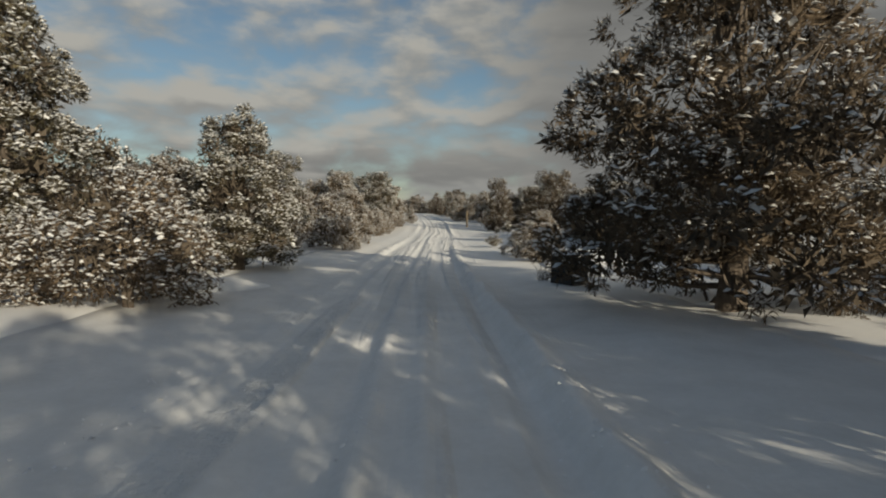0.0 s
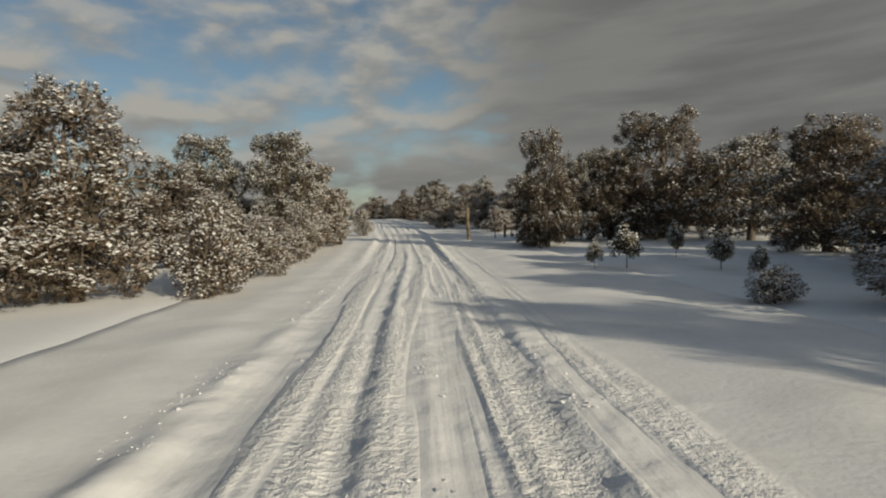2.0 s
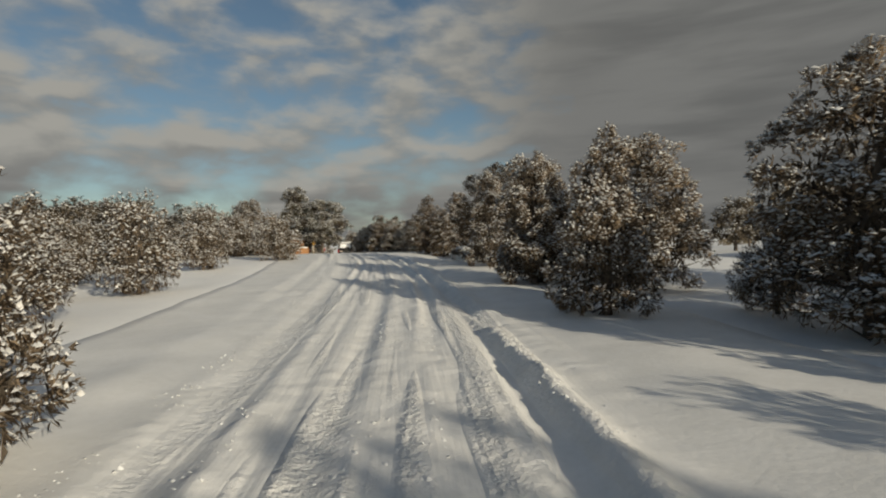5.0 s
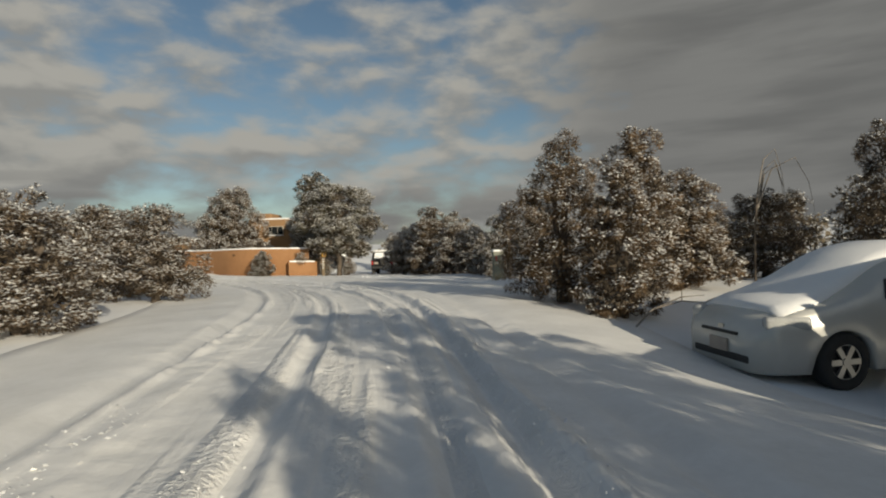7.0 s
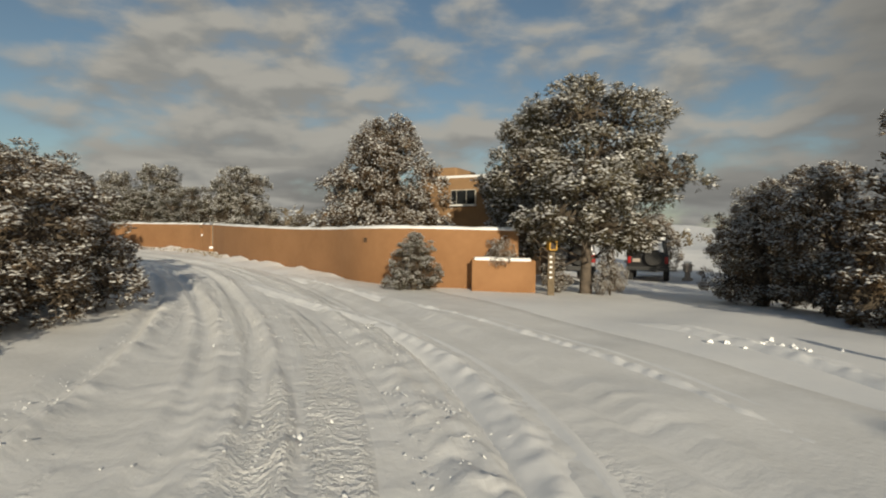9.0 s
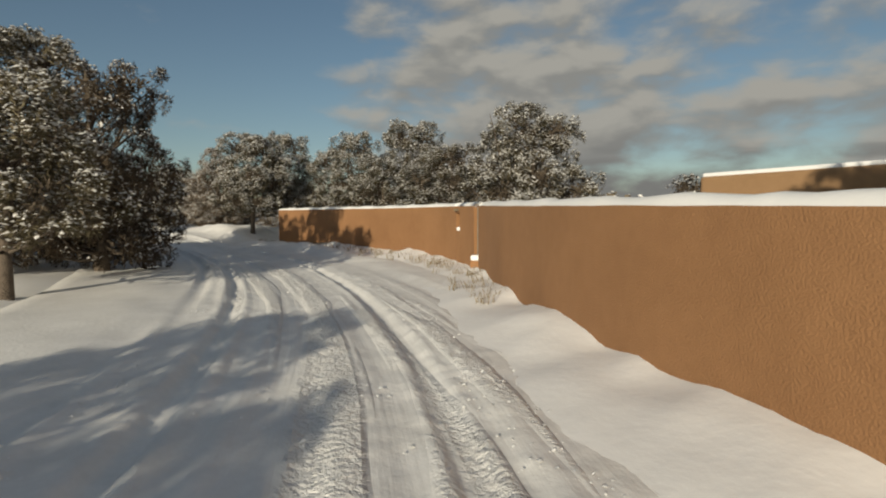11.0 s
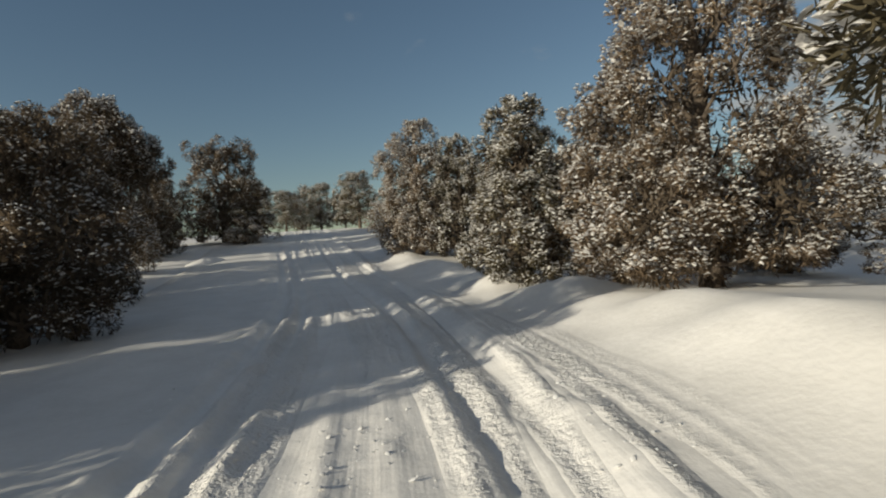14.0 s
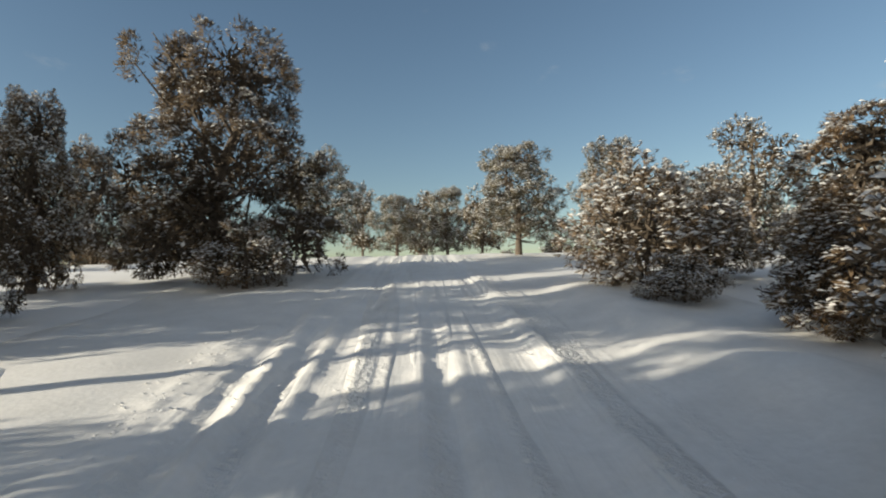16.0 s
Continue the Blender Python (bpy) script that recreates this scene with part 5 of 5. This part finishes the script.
    patch = rng.uniform(0, 1, n)[np.repeat(np.arange(n), k)] * 0.75 + 0.35
    keep = (e[:, 2] > -0.15) & (rng.uniform(0, 1, n * k) < patch) & (sp[:, 2] > 0.06 * height)
    v, f = lumps(rng, sp[keep], spray * 0.36)
    f = np.concatenate([f, sf + len(v)], 0)
    v = np.concatenate([v, sv], 0)
    tagged(under(new("snow_cover", mesh_np("snow_cover", v, f, TREE_SNOW, True)), root), "lumps of fresh snow on the twigs", kind="stuff")
    return root


KINDS = {
    # kind: (height, width, clumps, tufts, leaf, snow lumps, foliage, spray, seeds, label, category, group)
    "juniper": (4.0, 3.0, 155, 82, 0.34, 19, JUNIPER, 0.105, 4, "dense olive-brown juniper tree dusted with snow", "tree", "junipers by the lane"),
    "brown": (4.0, 2.6, 150, 100, 0.28, 9, BROWN_JUNIPER, 0.105, 2, "rust-brown juniper tree with snow on its tips", "tree", "junipers by the lane"),
    "pinyon": (4.5, 3.2, 160, 112, 0.33, 16, PINYON, 0.092, 4, "dark green pinyon tree with snowy rounded crown", "tree", "pinyons by the lane"),
    # dark: for trees standing in shade; the shade is in the foliage colour
    "dark": (5.2, 4.6, 290, 95, 0.31, 4, SHADED_JUNIPER, 0.115, 1, "broad juniper tree reaching down to the snow, foliage toned as if shaded", "tree", "junipers by the lane"),
    "canopy": (5.0, 4.8, 300, 100, 0.30, 21, PINYON, 0.115, 1, "broad pinyon tree over the wall, crown white with snow", "tree", "pinyons by the lane"),
    "cone": (4.5, 3.4, 230, 105, 0.30, 20, PINYON, 0.105, 2, "dense green juniper powdered with snow down to the ground", "tree", "junipers by the lane"),
    "overhang": (5.2, 4.0, 330, 190, 0.28, 2, SHADED_JUNIPER, 0.075, 1, "tall dark juniper leaning over the lane's edge", "tree", "junipers by the lane"),
    "old_brown": (5.0, 5.0, 360, 100, 0.30, 17, BROWN_JUNIPER, 0.10, 1, "broad rusty old juniper behind the garden wall", "tree", "junipers by the lane"),
    "tall_brown": (4.8, 3.5, 230, 170, 0.30, 5, BROWN_JUNIPER, 0.075, 1, "tall rusty juniper close beside the lane", "tree", "junipers by the lane"),
    "tall_grey": (4.8, 3.6, 230, 160, 0.31, 18, JUNIPER, 0.078, 1, "tall grey-green juniper crowding the lane, snow on its twigs", "tree", "junipers by the lane"),
    "great": (5.0, 4.8, 320, 100, 0.30, 19, PINYON, 0.115, 2, "broad old pinyon tree with snow on its crown", "tree", "pinyons by the lane"),
    "lofty": (5.0, 4.0, 240, 100, 0.31, 9, SHADED_JUNIPER, 0.115, 2, "pinyon tree with bare lower trunk and high dark crown", "tree", "pinyons by the lane"),
    "stilted": (4.4, 3.6, 200, 100, 0.31, 7, SHADED_JUNIPER, 0.115, 1, "dark pinyon tree with its crown held above the snow", "tree", "pinyons by the lane"),
    "bush": (1.7, 2.0, 66, 68, 0.33, 22, JUNIPER, 0.085, 3, "low juniper bush heavy with fresh snow", "bush", "snowy bushes by the lane"),
    "sapling": (0.9, 0.7, 26, 44, 0.38, 17, PINYON, 0.075, 2, "small young pinyon loaded with snow", "sapling", "pinyon saplings in the clearing"),
    "pine": (9.0, 4.2, 130, 70, 0.32, 12, PINYON, 0.20, 1, "tall dark pine with an open ragged crown", "tree", ""),
    "mid": (4.0, 3.3, 70, 40, 0.41, 15, FAR_GREEN, 0.15, 4, "pinyon tree dusted with snow, back from the lane", "tree", "pinyons of the woodland"),
    "far": (4.0, 3.3, 50, 32, 0.44, 13, FAR_GREEN, 0.22, 4, "distant pinyon tree dusted with snow", "tree", "pinyons of the far woodland"),
}
PROTO, TURN = {}, np.random.default_rng(77)
ROOT_KIND = {"tall_grey": "juniper", "old_brown": "juniper", "tall_brown": "spire", "overhang": "broad", "cone": "spire", "canopy": "parasol", "lofty": "lofty", "stilted": "lofty", "dark": "broad", "brown": "spire", "far": "pinyon", "mid": "broad", "great": "broad"}


def plant(kind, x, y, h, w, sink=0.0, label=""):
    H, W, clumps, tufts, leaf, snow, foliage, spray, seeds, text, cat, group = KINDS[kind]
    key = (kind, int(TURN.integers(seeds)))
    turn = float(TURN.uniform(0, 360))
    m = pose(x, y, land_z(x, y) - sink, 0, 0, turn)
    if key not in PROTO:
        ob = PROTO[key] = grow(ROOT_KIND.get(kind, kind), sum(map(ord, kind)) + 31 * key[1], H, W, clumps, tufts, leaf, snow, foliage, spray)
        ob.matrix_basis = m
    else:
        ob = copy_thing(PROTO[key], m)
    ob.scale = (w / W, w / W, h / H)
    return tagged(ob, label or text, cat, group)


# trees of kind dark, here and below, carry their shade in the foliage colour
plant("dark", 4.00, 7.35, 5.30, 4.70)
plant("juniper", 2.80, 15.30, 1.60, 1.30)
plant("juniper", 2.75, 17.40, 1.25, 1.45)
plant("bush", 5.03, 28.23, 0.91, 1.68)
plant("bush", 3.98, 23.30, 0.70, 1.50)
plant("sapling", 2.13, 22.12, 0.56, 0.60)
plant("bush", 3.37, 22.39, 0.46, 0.42)
plant("sapling", 4.02, 34.24, 0.92, 0.58)
plant("sapling", 3.39, 34.37, 0.66, 0.32)
plant("sapling", 5.54, 33.41, 0.75, 0.48)
plant("sapling", 5.31, 31.84, 0.55, 0.30)
plant("bush", 3.91, 29.38, 0.44, 0.67)
plant("sapling", 5.63, 35.43, 0.85, 0.38)
# the dark trees right of the lane: cloud shade put into their colour
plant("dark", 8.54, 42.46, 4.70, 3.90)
plant("pinyon", 14.28, 46.97, 4.29, 3.49)
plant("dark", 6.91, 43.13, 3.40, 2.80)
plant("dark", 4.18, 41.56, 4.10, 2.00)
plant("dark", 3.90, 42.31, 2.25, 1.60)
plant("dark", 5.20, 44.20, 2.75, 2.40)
plant("juniper", 4.23, 57.69, 3.26, 2.49)
plant("juniper", 5.90, 54.40, 3.30, 3.20)
plant("bush", 4.20, 52.20, 1.30, 1.80)
plant("pinyon", 11.07, 57.05, 4.64, 3.34)
plant("pinyon", 8.20, 52.60, 4.00, 2.60)
plant("juniper", 1.86, 59.58, 2.70, 1.56)
plant("juniper", 1.60, 64.00, 3.00, 1.80)
plant("juniper", 1.20, 69.00, 3.00, 1.80)
plant("bush", 4.09, 59.24, 1.29, 1.08)
plant("cone", -7.90, 10.20, 5.20, 4.00)
plant("bush", -3.91, 7.08, 1.78, 2.20)
plant("bush", -5.44, 7.47, 1.27, 1.54)
plant("cone", -4.60, 12.80, 3.75, 3.00)
plant("pinyon", -6.78, 23.72, 3.89, 2.73)
plant("bush", -3.46, 19.90, 1.67, 1.31)
plant("bush", -5.10, 18.58, 1.66, 1.22)
plant("juniper", -5.92, 32.59, 3.73, 2.71)
plant("juniper", -3.90, 24.20, 2.60, 2.00)
plant("bush", -4.20, 21.80, 1.90, 2.00)
plant("pinyon", -8.16, 45.32, 4.96, 2.99)
plant("pinyon", -5.02, 44.20, 4.86, 2.98)
plant("bush", -4.37, 38.89, 1.29, 2.08)
plant("juniper", -4.20, 46.62, 3.85, 2.60)
plant("bush", -4.90, 46.31, 0.30, 0.90)
plant("juniper", -5.35, 45.79, 4.17, 1.91)
plant("juniper", -4.47, 53.73, 2.75, 2.00)
plant("bush", -8.19, 55.09, 2.06, 1.87)
plant("bush", -3.06, 54.53, 1.61, 1.25)
plant("juniper", -13.20, 82.50, 2.70, 3.00)
plant("bush", -6.60, 73.40, 1.85, 1.90)
plant("juniper", -8.50, 78.60, 1.85, 2.00)
plant("juniper", -9.45, 83.00, 2.10, 2.20)
plant("juniper", -21.27, 95.84, 2.94, 3.15)
plant("juniper", -15.80, 92.60, 2.30, 2.30)
plant("juniper", -19.20, 95.30, 2.60, 2.60)
plant("great", -34.80, 115.20, 5.30, 4.60)
plant("pinyon", -37.40, 113.30, 4.10, 3.40)
plant("pinyon", -40.60, 112.50, 3.60, 3.00)
plant("pinyon", -42.30, 112.10, 4.75, 2.90)
plant("pinyon", -44.70, 111.90, 4.10, 2.50)
plant("old_brown", -18.80, 106.30, 6.10, 5.40)
plant("pine", -17.30, 118.20, 8.30, 4.30)
plant("canopy", -11.05, 103.35, 5.10, 5.30)
plant("bush", -11.75, 103.10, 0.95, 0.80)
plant("bush", -10.45, 103.30, 1.15, 0.80)
plant("pinyon", -17.50, 118.00, 6.80, 2.20)
plant("cone", -14.45, 100.60, 1.35, 1.35, 0.0, "small cone-shaped pinyon laden with snow before the wall")
plant("juniper", -5.45, 114.92, 4.78, 5.37)
plant("juniper", -11.40, 123.80, 3.63, 3.09)
plant("juniper", -3.80, 109.53, 3.05, 3.64)
plant("overhang", 1.80, 71.80, 3.60, 3.80)
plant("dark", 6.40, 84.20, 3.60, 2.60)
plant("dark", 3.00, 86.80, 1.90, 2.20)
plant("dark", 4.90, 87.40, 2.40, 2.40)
plant("tall_brown", -1.02, 82.49, 3.25, 2.42)
plant("brown", -0.20, 81.30, 2.50, 1.60)
plant("brown", 0.70, 83.80, 3.35, 2.20)
plant("brown", 1.90, 84.60, 2.60, 2.10)
plant("juniper", -2.10, 92.76, 1.78, 1.57)
plant("juniper", -0.82, 91.68, 1.91, 1.08)
plant("juniper", 0.08, 91.53, 1.83, 0.95)
plant("juniper", -2.80, 94.51, 1.73, 0.88)
plant("juniper", -6.20, 101.50, 3.10, 2.20)
plant("dark", -34.00, 101.90, 4.50, 3.30)
plant("dark", -38.70, 101.45, 3.40, 2.90)
plant("bush", -37.40, 102.70, 0.95, 1.50)
plant("dark", -45.40, 100.40, 3.10, 2.70)
plant("dark", -49.90, 100.40, 3.00, 2.60)
plant("bush", -47.10, 101.00, 1.25, 1.50)
plant("dark", -53.20, 98.90, 2.50, 2.00)
plant("dark", -56.00, 97.10, 3.70, 2.00)
plant("lofty", -59.40, 95.50, 5.20, 3.40)
plant("dark", -67.50, 95.60, 4.60, 4.20)
plant("bush", -66.30, 96.90, 1.10, 1.50)
plant("juniper", -65.30, 93.80, 3.30, 1.70)
plant("canopy", -44.70, 108.45, 4.25, 3.60, label="pinyon tree by the wall's end, bare trunk over snow")
plant("juniper", -55.44, 110.16, 3.60, 2.80)
plant("tall_grey", -49.60, 108.35, 4.50, 2.90)
plant("tall_grey", -60.60, 104.45, 4.80, 3.00)
plant("cone", -52.49, 106.69, 3.10, 2.20)
plant("juniper", -51.60, 107.90, 3.00, 2.20)
plant("cone", -58.40, 106.90, 3.10, 1.90)
plant("cone", -60.00, 105.70, 3.60, 2.20)
plant("bush", -67.60, 103.00, 2.00, 2.70)
plant("bush", -65.85, 103.25, 0.60, 1.10)
plant("pinyon", -74.34, 100.24, 3.30, 2.65)
plant("pinyon", -78.08, 102.91, 3.90, 2.48)
plant("juniper", -76.51, 104.53, 2.80, 1.88)
plant("pinyon", -75.59, 93.42, 3.80, 3.05)
plant("pinyon", -70.74, 86.56, 4.30, 2.73)
plant("pinyon", -86.69, 92.34, 4.00, 2.90)
plant("pinyon", -90.27, 94.24, 4.95, 2.98)
plant("far", -87.19, 90.18, 4.36, 1.87)
plant("far", -88.84, 96.51, 4.06, 2.49)
plant("far", -92.78, 91.93, 4.61, 2.89)
plant("brown", -64.30, 104.70, 2.10, 1.90)
plant("juniper", -73.44, 108.37, 2.36, 1.83)
plant("juniper", -72.13, 87.88, 3.90, 2.05)
# unseen tree, added to shade the snow before the wall's end
plant("dark", -35.7, 100.2, 4.3, 3.0)
# next three: unseen trees, added to cast shade across the lane
plant("great", -43.2, 96.2, 4.2, 3.6)
plant("great", -46.5, 95.0, 4.3, 3.6)
plant("great", -48.6, 94.1, 4.7, 2.8)
# next two: added as shade casters for the lane beside the wall
plant("pinyon", -30.6, 100.4, 4.2, 3.0)
plant("pinyon", -33.2, 98.6, 4.2, 3.0)
plant("pinyon", -14.0, 107.9, 6.0, 3.3)
# unseen tree, added for its shade by the end of the wall
plant("dark", -37.2, 99.2, 4.6, 3.4)
plant("pinyon", -46.8, 110.8, 4.95, 2.5)
plant("pinyon", -42.2, 115.0, 5.6, 4.0)
plant("juniper", 3.4, 62.3, 3.0, 2.4)
plant("juniper", -13.6, 87.0, 2.6, 2.8)
plant("bush", -11.8, 85.7, 1.6, 1.8)
plant("juniper", -14.4, 90.2, 2.4, 2.3)
plant("juniper", -16.7, 94.1, 2.2, 2.0)
# next five: added chiefly to shade the snow right of the lane
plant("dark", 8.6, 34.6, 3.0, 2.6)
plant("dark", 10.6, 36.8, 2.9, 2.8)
plant("juniper", 8.0, 31.4, 2.7, 2.5)
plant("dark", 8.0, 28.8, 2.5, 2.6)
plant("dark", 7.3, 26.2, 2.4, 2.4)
plant("juniper", -7.2, 102.8, 2.7, 2.2)
plant("mid", -6.4, 105.8, 3.0, 2.6)
# added sunward of the black off-roader, to put it in shade
plant("pinyon", -6.8, 111.2, 3.8, 3.0)
# added to shade the snow bank across the lane
plant("dark", -49.8, 96.0, 4.7, 3.4)
# next two: unseen trees at the start, added to shade the foreground
plant("juniper", 5.2, 0.8, 4.7, 4.4)
plant("pinyon", 4.6, -2.6, 4.2, 3.6)
# next two: placed and sized for the shade bands they cast
plant("stilted", -55.9, 95.3, 4.3, 3.0)
plant("dark", -54.6, 97.8, 1.8, 2.0)
plant("dark", -62.9, 95.2, 3.0, 1.9)
plant("dark", -51.2, 97.4, 3.05, 3.0)
plant("pinyon", -61.5, 89.5, 5.0, 3.8)
plant("brown", -5.3, 99.4, 3.3, 2.6)
plant("juniper", -4.1, 98.2, 2.5, 2.3)
plant("juniper", -3.0, 97.2, 2.3, 2.2)
plant("pinyon", -1.8, 95.8, 2.6, 2.2)
plant("juniper", -0.6, 94.4, 2.6, 2.2)
# next four: trees out of view, added to throw shade on the lane
plant("juniper", 4.7, -6.2, 4.3, 3.2)
plant("pinyon", 7.8, -1.5, 4.6, 3.4)
plant("pinyon", 10.4, 17.6, 4.6, 3.6)
plant("pinyon", 11.9, 20.6, 4.6, 3.4)
plant("brown", -19.5, 106.3, 4.4, 3.4)
plant("juniper", 1.9, 64.5, 3.0, 2.0)
plant("juniper", 2.4, 70.5, 3.0, 2.0)
plant("dark", -61.2, 95.3, 3.5, 1.6)
plant("bush", -4.05, 36.10, 1.40, 1.70)
plant("bush", -4.35, 34.85, 1.35, 1.35)

# open woodland behind the first rows of trees
CLEAR = ((4.0, 30.0, 5.5), (-8.0, 112.0, 13.0), (-22.0, 112.0, 13.0), (2.5, 77.0, 5.0), (-32.0, 113.0, 5.0))


def scatter_woods(count):
    rng = np.random.default_rng(5)
    done = [tuple(o.location[:2]) for o in scene.objects if o.parent is None and o.type == "EMPTY"]
    count += len(done)
    while len(done) < count:
        x, y = rng.uniform(-150, 75), rng.uniform(-35, 190)
        z, off, along = near_road(x, y)
        d = abs(float(off[0]))
        sunward = (x - LINE[int(along[0]), 0]) * to_sun.x + (y - LINE[int(along[0]), 1]) * to_sun.y > 0
        if d < (16.0 if sunward else 13.0) or d > 50 or rng.uniform() > 1.25 - d / 60 or any(math.hypot(x - a, y - b) < r for a, b, r in CLEAR) or any(math.hypot(x - a, y - b) < 2.6 for a, b in done):
            continue
        done.append((x, y))
        plant("far", x, y, rng.uniform(2.9, 4.6), rng.uniform(2.4, 4.2))


scatter_woods(100)


def thicket(kind, count, y0, y1, side, near, deep, seed, low, high):
    """Undergrowth filling the gaps along one side of the lane, between two marks along it."""
    rng = np.random.default_rng(seed)
    taken = [tuple(o.location[:2]) for o in scene.objects if o.parent is None and o.type == "EMPTY"]
    for _ in range(count * 30):
        if count <= 0:
            break
        i = int(rng.integers(int(y0), int(y1)))
        off = side * rng.uniform(near, near + deep)
        x, y = LINE[i, 0] + LINE_T[i, 1] * off, LINE[i, 1] - LINE_T[i, 0] * off
        if any(math.hypot(x - a, y - b) < 1.5 for a, b in taken):
            continue
        taken.append((x, y))
        h = rng.uniform(low, high)
        plant(kind, x, y, h, h * rng.uniform(0.75, 1.0))
        count -= 1


thicket("bush", 14, 55, 115, -1, 3.6, 2.0, 1, 1.2, 1.9)
thicket("juniper", 9, 60, 112, -1, 5.2, 2.5, 12, 2.4, 3.6)
thicket("mid", 20, 52, 118, -1, 8.0, 4.0, 2, 2.6, 3.8)
thicket("bush", 12, 118, 150, -1, 5.2, 3.0, 3, 1.4, 2.2)
thicket("mid", 14, 118, 150, -1, 8.0, 5.0, 13, 1.8, 2.8)
thicket("mid", 8, 50, 62, 1, 9.0, 5.0, 4, 2.4, 3.4)
thicket("mid", 12, 100, 124, 1, 8.5, 5.0, 5, 2.4, 3.4)
# low row placed for the shade it throws up to the lane's edge
thicket("mid", 15, 66, 94, 1, 8.6, 2.0, 9, 2.2, 2.9)
thicket("far", 18, 125, 160, 1, 14.0, 10.0, 8, 2.2, 3.2)
thicket("bush", 11, 183, 214, -1, 4.8, 2.5, 15, 1.3, 2.1)
thicket("mid", 14, 172, 240, -1, 10.5, 6.0, 6, 3.0, 4.2)
thicket("juniper", 6, 194, 226, 1, 4.8, 2.5, 14, 1.3, 1.9)
thicket("mid", 15, 194, 240, 1, 8.0, 5.0, 7, 2.8, 4.2)




# the clipped shrub in the raised bed
shrub = plant("bush", -12.85, 101.98, 0.85, 0.85, -0.50, "small snowy shrub growing in the raised planter")


# ---- loose snow thrown up along the ruts ----
def snow_clods(count):
    rng = np.random.default_rng(14)
    s, q = dense(ROAD, 0.5)
    t = np.gradient(q[:, :2], axis=0)
    t /= np.hypot(t[:, 0], t[:, 1])[:, None]
    i = rng.integers(112, 440, count)
    lane = rng.choice((-1.74, -0.98, -0.30, 0.05, 0.95, 1.05), count, p=(0.24, 0.10, 0.20, 0.14, 0.20, 0.12))
    u = wander(s[i], lane) + rng.normal(0, 0.11, count)
    x = q[i, 0] + t[i, 1] * u + rng.uniform(-0.25, 0.25, count) * t[i, 0]
    y = q[i, 1] - t[i, 0] * u + rng.uniform(-0.25, 0.25, count) * t[i, 1]
    keep = waves(x, y, 30, 3.0, 2) > -0.05
    x, y, u, i = x[keep], y[keep], u[keep], i[keep]
    z = land(x, y) + road_section(s[i], u, x, y) + 0.012
    size = np.clip(rng.lognormal(-4.75, 0.4, len(x)), 0.004, 0.013)
    v, f = lumps(rng, np.stack([x, y, z + size * 0.25], 1), 1.0)
    v = v.reshape(-1, 5, 3)
    c = np.stack([x, y, z + size * 0.25], 1)[:, None]
    v = (c + (v - c) * size[:, None, None]).reshape(-1, 3)
    tagged(new("loose_snow", mesh_np("loose_snow", v, f, SNOW, True)), "crumbled clods of snow along the ruts", "snow", kind="stuff")


snow_clods(45000)


# ---- woods on the far slopes ----
def far_woods(count):
    rng = np.random.default_rng(91)
    pts = []
    while len(pts) < count:
        x, y = rng.uniform(-330, 240, 400), rng.uniform(-200, 360, 400)
        z, off, along = near_road(x, y)
        d = np.abs(off)
        ok = (d > 45) & (d < 260) & (rng.uniform(0, 1, 400) < 1.2 - d / 260)
        pts += list(zip(x[ok], y[ok]))
    pts = np.array(pts[:count])
    z = land(pts[:, 0], pts[:, 1])
    h, n = rng.uniform(2.8, 5.2, count), 34
    d = unit(rng.normal(0, 1, (count * n, 3)))
    hh = np.repeat(h, n)[:, None]
    base = np.repeat(np.stack([pts[:, 0], pts[:, 1], z], 1), n, 0)
    pos = base + d * hh * (0.38, 0.38, 0.42) * rng.uniform(0.6, 1.0, (count * n, 1)) + np.concatenate([hh * 0, hh * 0, hh * 0.46], 1)
    v, f = sprays(rng, pos, d, 0.95, 0.42)
    tagged(new("far_woods", mesh_np("far_woods", v, f, FAR_GREEN)), "pinyon and juniper woods on the far slopes", "woods", kind="stuff")
    snow = d[:, 2] > 0.1
    pick = snow & (rng.uniform(0, 1, len(d)) < 0.35)
    v, f = lumps(rng, pos[pick] + d[pick] * 0.3, 0.26)
    tagged(new("far_woods_snow", mesh_np("far_woods_snow", v, f, TREE_SNOW)), "snow caught on the far woods", "snow", kind="stuff")


far_woods(1500)
